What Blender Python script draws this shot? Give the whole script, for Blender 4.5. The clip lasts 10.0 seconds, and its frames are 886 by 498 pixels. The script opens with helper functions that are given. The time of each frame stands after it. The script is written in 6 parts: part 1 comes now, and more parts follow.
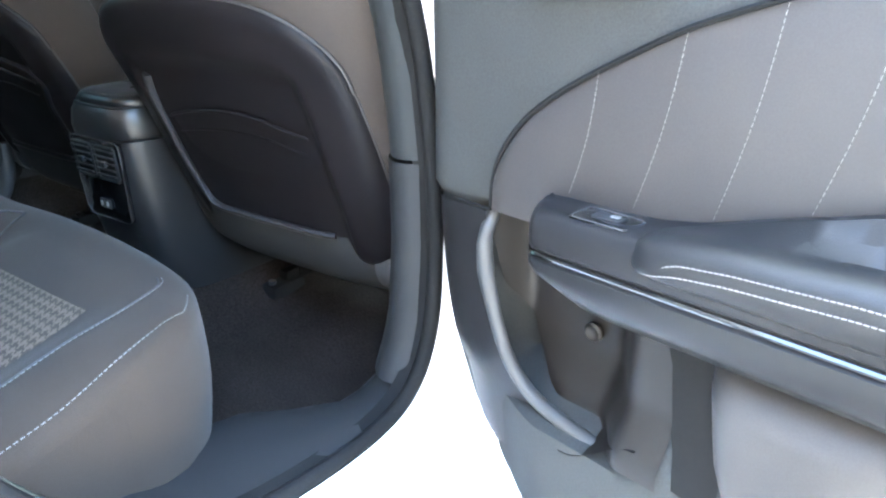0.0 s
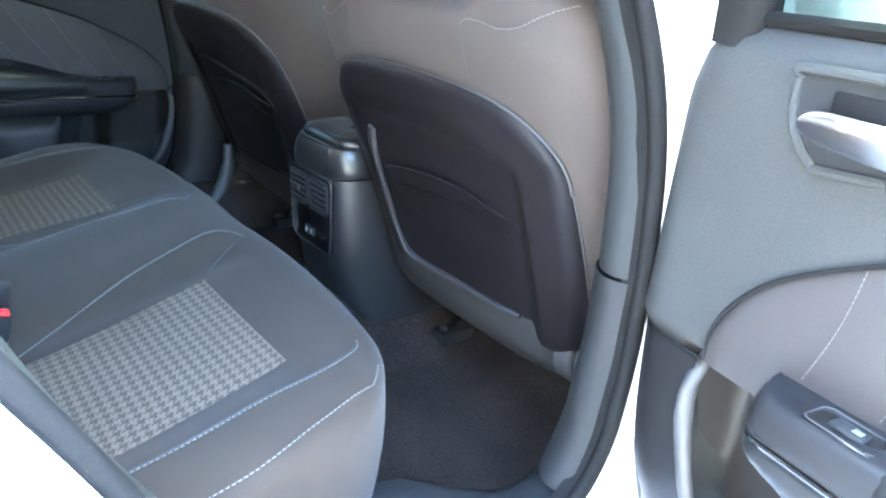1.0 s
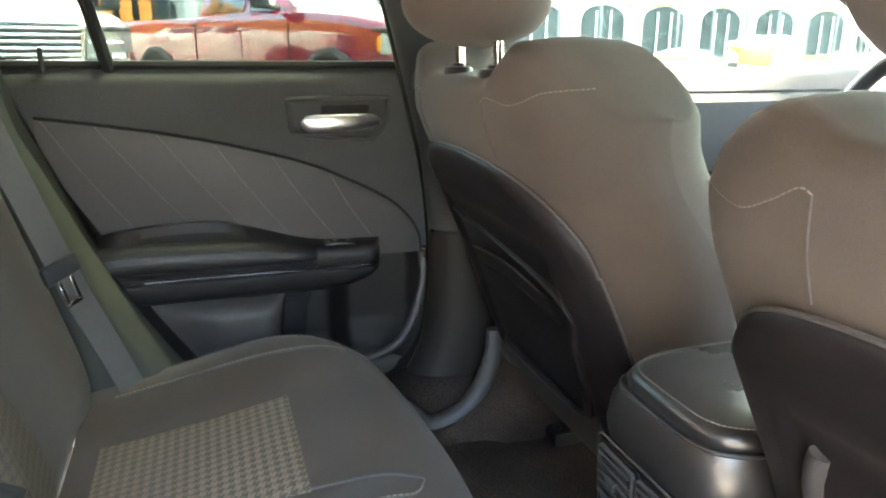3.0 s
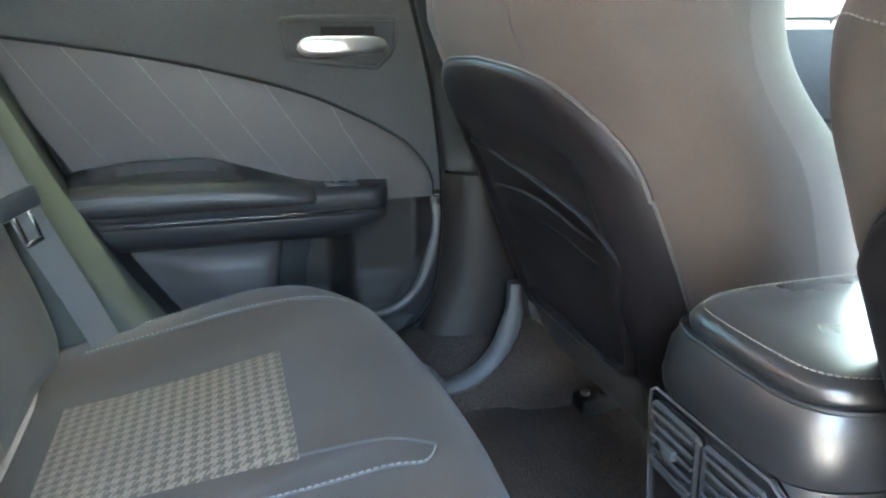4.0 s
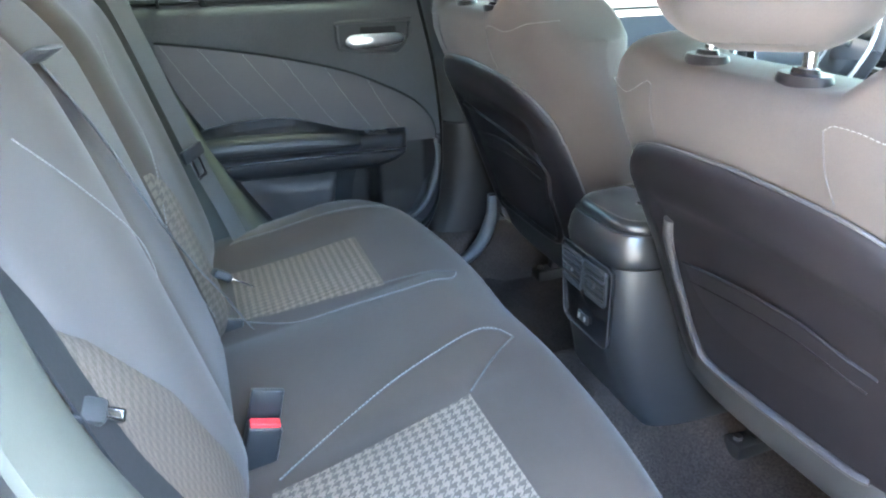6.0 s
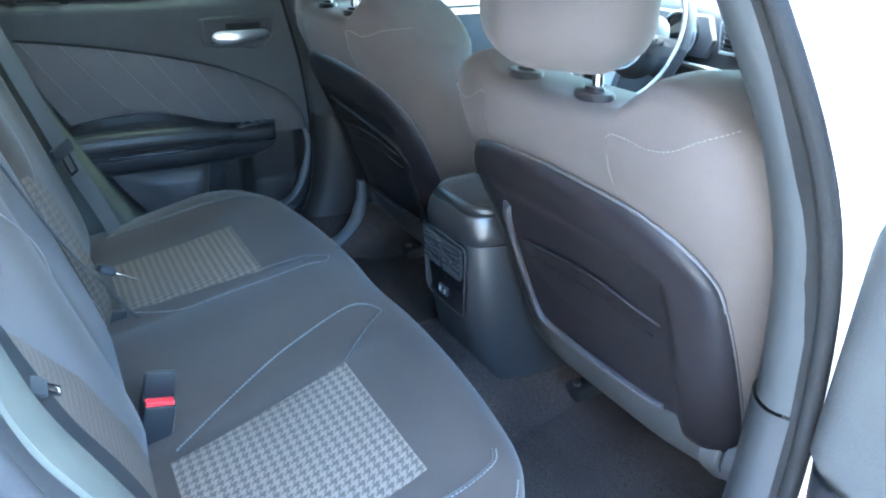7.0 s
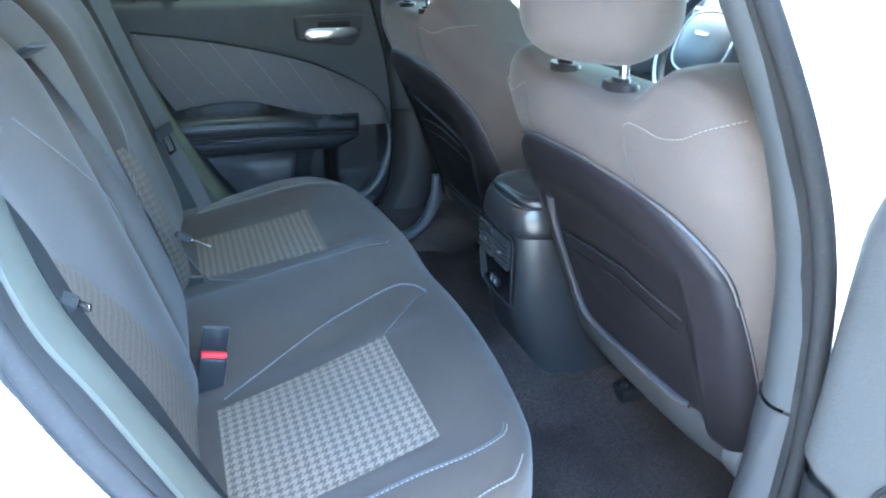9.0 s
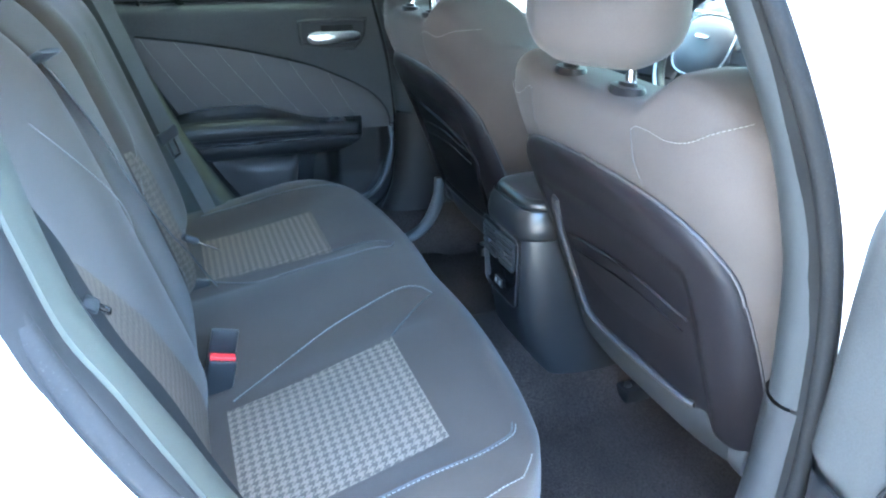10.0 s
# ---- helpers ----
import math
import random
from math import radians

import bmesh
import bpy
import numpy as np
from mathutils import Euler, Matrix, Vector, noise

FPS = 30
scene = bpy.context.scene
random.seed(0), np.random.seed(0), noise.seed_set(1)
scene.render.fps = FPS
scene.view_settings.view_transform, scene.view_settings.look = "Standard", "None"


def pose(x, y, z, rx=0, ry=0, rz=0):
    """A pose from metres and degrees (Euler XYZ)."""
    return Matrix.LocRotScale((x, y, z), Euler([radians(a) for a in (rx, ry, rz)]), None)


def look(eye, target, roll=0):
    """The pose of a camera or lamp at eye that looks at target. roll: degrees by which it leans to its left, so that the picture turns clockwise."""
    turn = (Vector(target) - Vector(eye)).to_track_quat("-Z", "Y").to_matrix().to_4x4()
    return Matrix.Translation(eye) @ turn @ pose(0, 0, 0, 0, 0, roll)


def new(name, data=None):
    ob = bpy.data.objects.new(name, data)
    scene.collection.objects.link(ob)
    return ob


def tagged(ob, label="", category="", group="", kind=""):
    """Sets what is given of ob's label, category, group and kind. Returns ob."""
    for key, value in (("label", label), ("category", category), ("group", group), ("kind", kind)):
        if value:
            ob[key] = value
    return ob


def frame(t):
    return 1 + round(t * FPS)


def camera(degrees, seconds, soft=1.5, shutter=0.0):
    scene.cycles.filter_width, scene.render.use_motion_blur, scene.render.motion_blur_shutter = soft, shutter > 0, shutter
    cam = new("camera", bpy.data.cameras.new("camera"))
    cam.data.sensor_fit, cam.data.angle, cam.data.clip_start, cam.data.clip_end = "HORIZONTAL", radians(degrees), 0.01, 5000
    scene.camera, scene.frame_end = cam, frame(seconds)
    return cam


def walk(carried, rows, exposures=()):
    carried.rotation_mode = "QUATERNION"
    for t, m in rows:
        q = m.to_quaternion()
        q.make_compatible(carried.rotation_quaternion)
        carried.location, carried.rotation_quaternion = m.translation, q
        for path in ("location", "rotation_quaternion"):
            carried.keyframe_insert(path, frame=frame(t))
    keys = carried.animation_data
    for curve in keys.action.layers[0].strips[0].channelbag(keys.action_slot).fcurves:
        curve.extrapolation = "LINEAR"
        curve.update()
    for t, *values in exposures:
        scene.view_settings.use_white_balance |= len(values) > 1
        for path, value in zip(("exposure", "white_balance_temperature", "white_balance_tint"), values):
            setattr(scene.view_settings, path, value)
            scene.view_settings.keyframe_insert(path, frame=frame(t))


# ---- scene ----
cam = camera(63.9, 10.0, soft=2.2)
PATH = [
    (0, (1.237, -0.336, 0.973), (0.137, 1.156, 0.222), -0.6),
    (0.2, (1.225, -0.338, 1.013), (0.165, 1.191, 0.278), 2.3),
    (0.5, (1.173, -0.322, 1.011), (0.033, 1.155, 0.289), 4.2),
    (0.7, (1.144, -0.334, 1.029), (-0.078, 1.067, 0.292), 5.6),
    (1, (1.158, -0.343, 1.074), (-0.251, 0.862, 0.325), 5.3),
    (1.2, (1.212, -0.346, 1.118), (-0.296, 0.735, 0.371), 3.8),
    (1.5, (1.272, -0.344, 1.201), (-0.328, 0.615, 0.479), 2.0),
    (1.7, (1.244, -0.347, 1.238), (-0.391, 0.573, 0.547), 1.8),
    (2, (1.114, -0.303, 1.244), (-0.581, 0.531, 0.589), 0.8),
    (2.2, (0.973, -0.266, 1.222), (-0.755, 0.533, 0.606), 1.1),
    (2.5, (0.764, -0.197, 1.191), (-1.016, 0.532, 0.645), 1.3),
    (2.8, (0.608, -0.132, 1.131), (-1.210, 0.518, 0.606), 1.1),
    (3, (0.535, -0.085, 1.081), (-1.292, 0.517, 0.538), 0.4),
    (3.2, (0.465, -0.045, 1.047), (-1.370, 0.508, 0.470), -0.2),
    (4.5, (0.413, -0.048, 0.982), (-1.4, 0.523, 0.356), 0.3),
    (5, (0.469, -0.093, 1.0), (-1.329, 0.491, 0.348), -0.2),
    (5.2, (0.536, -0.141, 1.013), (-1.257, 0.446, 0.348), -0.6),
    (6.3, (1.05, -0.32, 1.197), (-0.656, 0.308, 0.364), -0.5),
    (6.5, (1.071, -0.334, 1.202), (-0.612, 0.339, 0.359), -0.4),
    (7, (1.07, -0.32, 1.231), (-0.496, 0.585, 0.378), 1.0),
    (7.5, (1.109, -0.315, 1.24), (-0.443, 0.625, 0.4), 1.6),
    (8, (1.141, -0.274, 1.214), (-0.505, 0.496, 0.378), 1.4),
    (8.5, (1.163, -0.245, 1.211), (-0.523, 0.431, 0.374), 1.1),
    (9, (1.171, -0.251, 1.216), (-0.533, 0.385, 0.385), 0.8),
    (9.5, (1.17, -0.258, 1.216), (-0.536, 0.373, 0.385), 0.6),
    (10, (1.174, -0.269, 1.221), (-0.529, 0.376, 0.394), 0.7),
]
EXPOSURES = [(0.0, 6.01, 5850, -2), (0.7, 6.51, 5750, -2), (1.0, 6.71, 5550, -3), (1.5, 6.78, 5000, -2), (2.0, 5.93, 4650, -2), (2.2, 5.83, 4700, -1), (2.5, 6.32, 5100, 1), (2.8, 6.76, 7250, 4), (3.1, 6.96, 7800, 5), (4.3, 7.62, 6250, 1), (5.2, 7.52, 7350, 4), (6.3, 7.25, 5320, -1), (7.0, 6.97, 5020, -4), (7.6, 7.02, 4970, -4), (8.2, 6.86, 5130, -4), (9.2, 7.01, 5130, -4), (10.0, 6.96, 5130, -4)]
walk(cam, [(t, look(eye, target, roll)) for t, eye, target, roll in PATH], EXPOSURES)


# ---- light and exposure ----
world = bpy.data.worlds.new("sky")
scene.world = world
world.use_nodes = True
wn = world.node_tree
sky = wn.nodes.new("ShaderNodeTexSky")
sky.sky_type, sky.sun_disc = "NISHITA", False
sky.sun_elevation, sky.sun_rotation = radians(62.8), radians(-23)
sky.dust_density, sky.ozone_density = 4.0, 1.0
wn.links.new(sky.outputs[0], wn.nodes["Background"].inputs[0])
wn.nodes["Background"].inputs[1].default_value = 0.15
sun = new("sun", bpy.data.lights.new("sun", "SUN"))
sun.data.energy, sun.data.angle, sun.data.color = 0.9, radians(12), (1.0, 0.91, 0.79)
SUN_FROM = Vector((-0.18, 0.42, 0.89))
sun.matrix_world = look((0, 0, 0), -SUN_FROM)


# ---- mesh helpers ----
class Shape:
    """Vertices and faces gathered for one mesh."""

    def __init__(self):
        self.v, self.f = [], []

    def add(self, verts, faces):
        n = len(self.v)
        self.v += [tuple(p) for p in verts]
        self.f += [tuple(n + i for i in face) for face in faces]
        return self

    def grid(self, rows, wrap=False, flip=False):
        """A sheet through rows of points of equal length; wrap closes each row."""
        m, k = len(rows), len(rows[0])
        faces = []
        for a in range(m - 1):
            for b in range(k if wrap else k - 1):
                c = (b + 1) % k
                q = (a * k + b, a * k + c, (a + 1) * k + c, (a + 1) * k + b)
                faces.append(q[::-1] if flip else q)
        return self.add([p for row in rows for p in row], faces)

    def loft(self, rings, caps=True):
        self.grid(rings, wrap=True)
        k = len(rings[0])
        n = len(self.v)
        if caps:
            self.f.append(tuple(n - len(rings) * k + i for i in range(k))[::-1])
            self.f.append(tuple(n - k + i for i in range(k)))
        return self

    def tube(self, points, radius, sides=8, flat=1.0, up=None):
        """A rod along points; flat squeezes it across up."""
        pts = [Vector(p) for p in points]
        rings = []
        ref = Vector(up) if up else Vector((0.13, 0.27, 0.95))
        for i, p in enumerate(pts):
            d = (pts[min(i + 1, len(pts) - 1)] - pts[max(i - 1, 0)]).normalized()
            a = d.cross(ref)
            a = a.normalized() if a.length > 1e-4 else Vector((1, 0, 0))
            b = a.cross(d)
            r = radius(i / (len(pts) - 1)) if callable(radius) else radius
            rings.append([p + a * r * math.cos(2 * math.pi * k / sides) + b * r * flat * math.sin(2 * math.pi * k / sides) for k in range(sides)])
        return self.loft(rings)

    def box(self, center, size, bevel=0.0, rot=None, seg=2):
        bm = bmesh.new()
        bmesh.ops.create_cube(bm, size=1.0, matrix=Matrix.Diagonal((*size, 1)))
        if bevel:
            bmesh.ops.bevel(bm, geom=bm.edges[:], offset=bevel, segments=seg, profile=0.5, affect="EDGES")
        m = Matrix.Translation(center) @ (rot.to_4x4() if rot else Matrix())
        bmesh.ops.transform(bm, matrix=m, verts=bm.verts)
        bm.verts.index_update()
        self.add([v.co[:] for v in bm.verts], [[v.index for v in f.verts] for f in bm.faces])
        bm.free()
        return self

    def prism(self, outline, to3, near, far, bevel=0.0):
        """A plate with the 2D outline, from depth near to far; to3(a, b, depth) places it."""
        bm = bmesh.new()
        face = bm.faces.new([bm.verts.new((a, b, 0)) for a, b in outline])
        ext = bmesh.ops.extrude_face_region(bm, geom=[face])
        bmesh.ops.translate(bm, vec=(0, 0, 1), verts=[g for g in ext["geom"] if isinstance(g, bmesh.types.BMVert)])
        for v in bm.verts:
            v.co.z *= far - near
        if bevel:
            bmesh.ops.bevel(bm, geom=[e for e in bm.edges if abs(e.verts[0].co.z - e.verts[1].co.z) < 1e-6], offset=bevel, segments=2, profile=0.5, affect="EDGES")
        bm.verts.index_update()
        self.add([to3(v.co.x, v.co.y, near + v.co.z) for v in bm.verts], [[v.index for v in f.verts] for f in bm.faces])
        bm.free()
        return self


def spline(points, n=8, closed=False):
    """A smooth line through the points (Catmull-Rom), n steps a stretch."""
    p = [Vector(q) for q in points]
    k = len(p)
    out = []
    for i in range(k if closed else k - 1):
        a, b, c, d = (p[(i + j) % k] if closed else p[min(max(i + j, 0), k - 1)] for j in (-1, 0, 1, 2))
        for s in range(n):
            t = s / n
            out.append(0.5 * (2 * b + (c - a) * t + (2 * a - 5 * b + 4 * c - d) * t * t + (3 * b - a - 3 * c + d) * t ** 3))
    if not closed:
        out.append(p[-1])
    return out


def lerp_table(table, x):
    """A value from rows of (x, value), by smooth steps between them."""
    if x <= table[0][0]:
        return table[0][1]
    for (a, va), (b, vb) in zip(table, table[1:]):
        if x <= b:
            t = (x - a) / (b - a)
            return va + (vb - va) * t
    return table[-1][1]


def smooth01(a, b, x):
    t = min(max((x - a) / (b - a), 0.0), 1.0)
    return t * t * (3 - 2 * t)


def part(name, shape, material, parent=None, label="", angle=40):
    """Links a shape as one mesh object under a thing or a part."""
    me = bpy.data.meshes.new(name)
    if isinstance(shape, Shape):
        me.from_pydata(shape.v, [], shape.f)
    bm = bmesh.new()
    bm.from_mesh(me)
    bmesh.ops.recalc_face_normals(bm, faces=bm.faces[:])
    bm.to_mesh(me)
    bm.free()
    me.polygons.foreach_set("use_smooth", [True] * len(me.polygons))
    me.set_sharp_from_angle(angle=radians(angle))
    me.materials.append(material)
    ob = new(name, me)
    if parent:
        ob.parent = parent
    if label:
        tagged(ob, label)
    return ob


def thing(name, label, category, group="", kind="", base=(0, 0, 0)):
    ob = new(name)
    ob.empty_display_size = 0.05
    return tagged(ob, label, category, group, kind)


def stitches(points, step=0.0065, length=0.0042, radius=0.0009):
    """Short thread dashes along a line."""
    s = Shape()
    pts = [Vector(p) for p in points]
    dist = [0.0]
    for a, b in zip(pts, pts[1:]):
        dist.append(dist[-1] + (b - a).length)

    def at(d):
        for i in range(len(pts) - 1):
            if d <= dist[i + 1]:
                return pts[i].lerp(pts[i + 1], (d - dist[i]) / max(dist[i + 1] - dist[i], 1e-9))
        return pts[-1]

    d = 0.0
    while d + length < dist[-1]:
        s.tube([at(d), at(d + length / 2), at(d + length)], radius, sides=4)
        d += step
    return s


# ---- materials ----
def material(name, color, rough=0.5, metal=0.0, grain=0.0, grain_scale=400.0, stain=0.15, stain_scale=6.0, spec=0.5, sheen=0.0, coat=0.0, detail=None, bump_dist=0.0006):
    """A surface with fine relief and slow changes of tone."""
    m = bpy.data.materials.new(name)
    m.use_nodes = True
    nt = m.node_tree
    n, link = nt.nodes, nt.links.new
    b = n["Principled BSDF"]
    tc = n.new("ShaderNodeTexCoord")
    big = n.new("ShaderNodeTexNoise")
    big.inputs["Scale"].default_value, big.inputs["Detail"].default_value = stain_scale, 5
    link(tc.outputs["Object"], big.inputs["Vector"])
    fine = n.new("ShaderNodeTexNoise")
    fine.inputs["Scale"].default_value, fine.inputs["Detail"].default_value = grain_scale, 3
    link(tc.outputs["Object"], fine.inputs["Vector"])
    ramp = n.new("ShaderNodeMapRange")
    ramp.inputs["From Min"].default_value, ramp.inputs["From Max"].default_value = 0.3, 0.7
    ramp.inputs["To Min"].default_value, ramp.inputs["To Max"].default_value = 1 - stain, 1 + stain
    link(big.outputs["Fac"], ramp.inputs["Value"])
    ramp2 = n.new("ShaderNodeMapRange")
    ramp2.inputs["From Min"].default_value, ramp2.inputs["From Max"].default_value = 0.3, 0.7
    ramp2.inputs["To Min"].default_value, ramp2.inputs["To Max"].default_value = 1 - grain, 1 + grain
    link(fine.outputs["Fac"], ramp2.inputs["Value"])
    mul = n.new("ShaderNodeMath")
    mul.operation = "MULTIPLY"
    link(ramp.outputs[0], mul.inputs[0])
    link(ramp2.outputs[0], mul.inputs[1])
    mix = n.new("ShaderNodeMix")
    mix.data_type, mix.blend_type = "RGBA", "MULTIPLY"
    mix.inputs["Factor"].default_value = 1.0
    mix.inputs["A"].default_value = (*color, 1)
    comb = n.new("ShaderNodeCombineColor")
    for i in range(3):
        link(mul.outputs[0], comb.inputs[i])
    link(comb.outputs[0], mix.inputs["B"])
    out = mix.outputs["Result"]
    if detail:
        out = detail(nt, tc, out)
    link(out, b.inputs["Base Color"])
    b.inputs["Metallic"].default_value = metal
    rr = n.new("ShaderNodeMapRange")
    rr.inputs["To Min"].default_value, rr.inputs["To Max"].default_value = max(rough - 0.08, 0.02), min(rough + 0.08, 1.0)
    link(big.outputs["Fac"], rr.inputs["Value"])
    link(rr.outputs[0], b.inputs["Roughness"])
    b.inputs["Specular IOR Level"].default_value = spec
    b.inputs["Sheen Weight"].default_value = sheen
    b.inputs["Sheen Roughness"].default_value = 0.5
    b.inputs["Coat Weight"].default_value = coat
    b.inputs["Coat Roughness"].default_value = 0.04
    if grain:
        bump = n.new("ShaderNodeBump")
        bump.inputs["Strength"].default_value, bump.inputs["Distance"].default_value = min(1.0, grain * 2.5), bump_dist
        link(fine.outputs["Fac"], bump.inputs["Height"])
        link(bump.outputs[0], b.inputs["Normal"])
    return m


def math_node(nt, op, a, b=None):
    nd = nt.nodes.new("ShaderNodeMath")
    nd.operation = op
    for i, val in enumerate((a, b)):
        if val is None:
            continue
        if isinstance(val, (int, float)):
            nd.inputs[i].default_value = val
        else:
            nt.links.new(val, nd.inputs[i])
    return nd.outputs[0]


def houndstooth(size, up):
    """Broken-check cloth: a 2/2 twill of four light and four dark threads; up: the axis along the cloth besides x."""

    def detail(nt, tc, color):
        sep = nt.nodes.new("ShaderNodeSeparateXYZ")
        nt.links.new(tc.outputs["Object"], sep.inputs[0])
        i = math_node(nt, "FLOOR", math_node(nt, "MULTIPLY", sep.outputs[0], 8 / size))
        j = math_node(nt, "FLOOR", math_node(nt, "MULTIPLY", sep.outputs[up], 8 / size))
        warp = math_node(nt, "LESS_THAN", math_node(nt, "FLOORED_MODULO", i, 8.0), 3.5)
        weft = math_node(nt, "LESS_THAN", math_node(nt, "FLOORED_MODULO", j, 8.0), 3.5)
        over = math_node(nt, "LESS_THAN", math_node(nt, "FLOORED_MODULO", math_node(nt, "ADD", i, j), 4.0), 1.5)
        a = math_node(nt, "MULTIPLY", warp, over)
        b = math_node(nt, "MULTIPLY", weft, math_node(nt, "SUBTRACT", 1.0, over))
        dark = math_node(nt, "ADD", a, b)
        mix = nt.nodes.new("ShaderNodeMix")
        mix.data_type = "RGBA"
        nt.links.new(dark, mix.inputs["Factor"])
        nt.links.new(color, mix.inputs["A"])
        mix.inputs["B"].default_value = (0.063, 0.0515, 0.0415, 1)
        return mix.outputs["Result"]

    return detail


M_CLOTH = material("charcoal_cloth", (0.051, 0.0435, 0.0395), 0.9, grain=0.12, grain_scale=1100, stain=0.14, sheen=0.06, spec=0.15)
# the front seats' cloth again, darkened for the weaker light on the bench
M_BENCH = material("shaded_bench_cloth", (0.0355, 0.0272, 0.0215), 0.92, grain=0.12, grain_scale=1100, stain=0.14, sheen=0.08, spec=0.18)
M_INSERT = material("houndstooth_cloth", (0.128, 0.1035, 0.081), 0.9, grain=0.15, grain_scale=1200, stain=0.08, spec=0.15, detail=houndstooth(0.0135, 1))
# same cloth on the upright backrest; its shade is put into a darker colour
M_INSERT_BACK_SHADED = material("houndstooth_cloth_back_shaded", (0.098, 0.080, 0.065), 0.9, grain=0.15, grain_scale=1200, stain=0.08, spec=0.15, detail=houndstooth(0.0135, 2))
M_PANEL = material("black_seat_shell", (0.011, 0.010, 0.0115), 0.43, grain=0.10, grain_scale=900, stain=0.1, spec=0.15)
M_PANEL_SIDE = material("graphite_shell", (0.034, 0.033, 0.035), 0.52, grain=0.1, grain_scale=900, stain=0.1, spec=0.35)
M_SHIELD = material("grey_shield_plastic", (0.040, 0.042, 0.044), 0.7, grain=0.1, grain_scale=800, stain=0.08, spec=0.2)
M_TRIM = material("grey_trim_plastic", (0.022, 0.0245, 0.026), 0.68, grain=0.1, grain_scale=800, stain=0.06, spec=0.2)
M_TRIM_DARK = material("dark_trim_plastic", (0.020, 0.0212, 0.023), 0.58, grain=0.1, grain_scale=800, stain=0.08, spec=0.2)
M_CPILLAR = material("pale_pillar_trim", (0.033, 0.0355, 0.030), 0.7, grain=0.06, grain_scale=700, stain=0.08, spec=0.2)
M_DOOR = material("door_trim_vinyl", (0.0355, 0.038, 0.039), 0.72, grain=0.14, grain_scale=480, stain=0.10, spec=0.14, bump_dist=0.0009)
M_DOOR_INS = material("door_insert_leather", (0.038, 0.036, 0.036), 0.5, grain=0.07, grain_scale=600, stain=0.08, spec=0.25)
M_LEATHER = material("black_leather", (0.013, 0.013, 0.014), 0.42, grain=0.12, grain_scale=800, stain=0.12, spec=0.24)
M_GLOSS = material("gloss_black", (0.008, 0.008, 0.009), 0.12, stain=0.05, spec=0.6, coat=0.5)
M_RUBBER = material("black_rubber", (0.011, 0.0113, 0.012), 0.72, grain=0.08, grain_scale=300, stain=0.25, spec=0.08)


def dust(nt, tc, color):
    """Pale specks and smears of dust."""
    spots = nt.nodes.new("ShaderNodeTexNoise")
    spots.inputs["Scale"].default_value, spots.inputs["Detail"].default_value = 420.0, 3
    nt.links.new(tc.outputs["Object"], spots.inputs["Vector"])
    amount = nt.nodes.new("ShaderNodeMapRange")
    for key, val in (("From Min", 0.62), ("From Max", 0.80), ("To Min", 0.0), ("To Max", 0.18)):
        amount.inputs[key].default_value = val
    nt.links.new(spots.outputs["Fac"], amount.inputs["Value"])
    mix = nt.nodes.new("ShaderNodeMix")
    mix.data_type = "RGBA"
    nt.links.new(amount.outputs[0], mix.inputs["Factor"])
    nt.links.new(color, mix.inputs["A"])
    mix.inputs["B"].default_value = (0.11, 0.105, 0.095, 1)
    return mix.outputs["Result"]


M_SEAL = material("dusty_seal_rubber", (0.011, 0.0113, 0.012), 0.72, grain=0.08, grain_scale=300, stain=0.25, spec=0.08, detail=dust)
M_CHROME = material("satin_chrome", (0.72, 0.72, 0.73), 0.14, metal=1.0, stain=0.04)
M_SATIN = material("satin_metal", (0.62, 0.62, 0.63), 0.3, metal=1.0, stain=0.05)
M_SILVER = material("silver_paint", (0.30, 0.30, 0.30), 0.35, metal=0.6, stain=0.05)
M_THREAD = material("pale_thread", (0.125, 0.12, 0.115), 0.8, stain=0.05)
M_THREAD_DARK = material("dark_seam", (0.05, 0.048, 0.05), 0.9, stain=0.05)
M_RED = material("red_plastic", (0.62, 0.03, 0.035), 0.4, stain=0.05)
M_CARPET = material("grey_brown_carpet", (0.024, 0.0195, 0.0178), 0.98, grain=0.5, grain_scale=260, stain=0.25, stain_scale=9, spec=0.05, bump_dist=0.003)
M_BELT = material("belt_webbing", (0.06, 0.06, 0.06), 0.7, grain=0.15, grain_scale=900, stain=0.1, spec=0.3)
M_PAINT = material("white_car_paint", (0.8, 0.8, 0.8), 0.25, stain=0.03, spec=0.5, coat=0.6)
M_ROOF_LINING = material("pale_roof_lining", (0.6, 0.585, 0.56), 0.95, grain=0.1, grain_scale=700, stain=0.05, spec=0.1)
M_HEADLINER = material("dark_headliner", (0.22, 0.22, 0.225), 0.95, grain=0.12, grain_scale=700, stain=0.08, spec=0.1)
M_ASPHALT = material("grey_paving", (0.058, 0.061, 0.06), 0.9, grain=0.2, grain_scale=60, stain=0.2, stain_scale=0.7, spec=0.2)
M_ARM = material("grey_arm_leather", (0.012, 0.012, 0.0132), 0.36, grain=0.08, grain_scale=800, stain=0.1, spec=0.2)
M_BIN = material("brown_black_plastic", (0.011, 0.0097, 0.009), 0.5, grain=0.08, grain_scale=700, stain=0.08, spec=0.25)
M_BIN_EDGE = material("pale_grey_plastic", (0.044, 0.045, 0.047), 0.6, grain=0.08, grain_scale=700, stain=0.06)
M_LID = material("smooth_black_leather", (0.012, 0.0125, 0.0135), 0.3, grain=0.08, grain_scale=700, stain=0.15, spec=0.5)
M_CONSOLE = material("dark_console_plastic", (0.015, 0.0155, 0.0165), 0.38, grain=0.12, grain_scale=700, stain=0.1, spec=0.4)
M_PIPING = material("grey_piping", (0.048, 0.046, 0.046), 0.55, grain=0.05, stain=0.05)
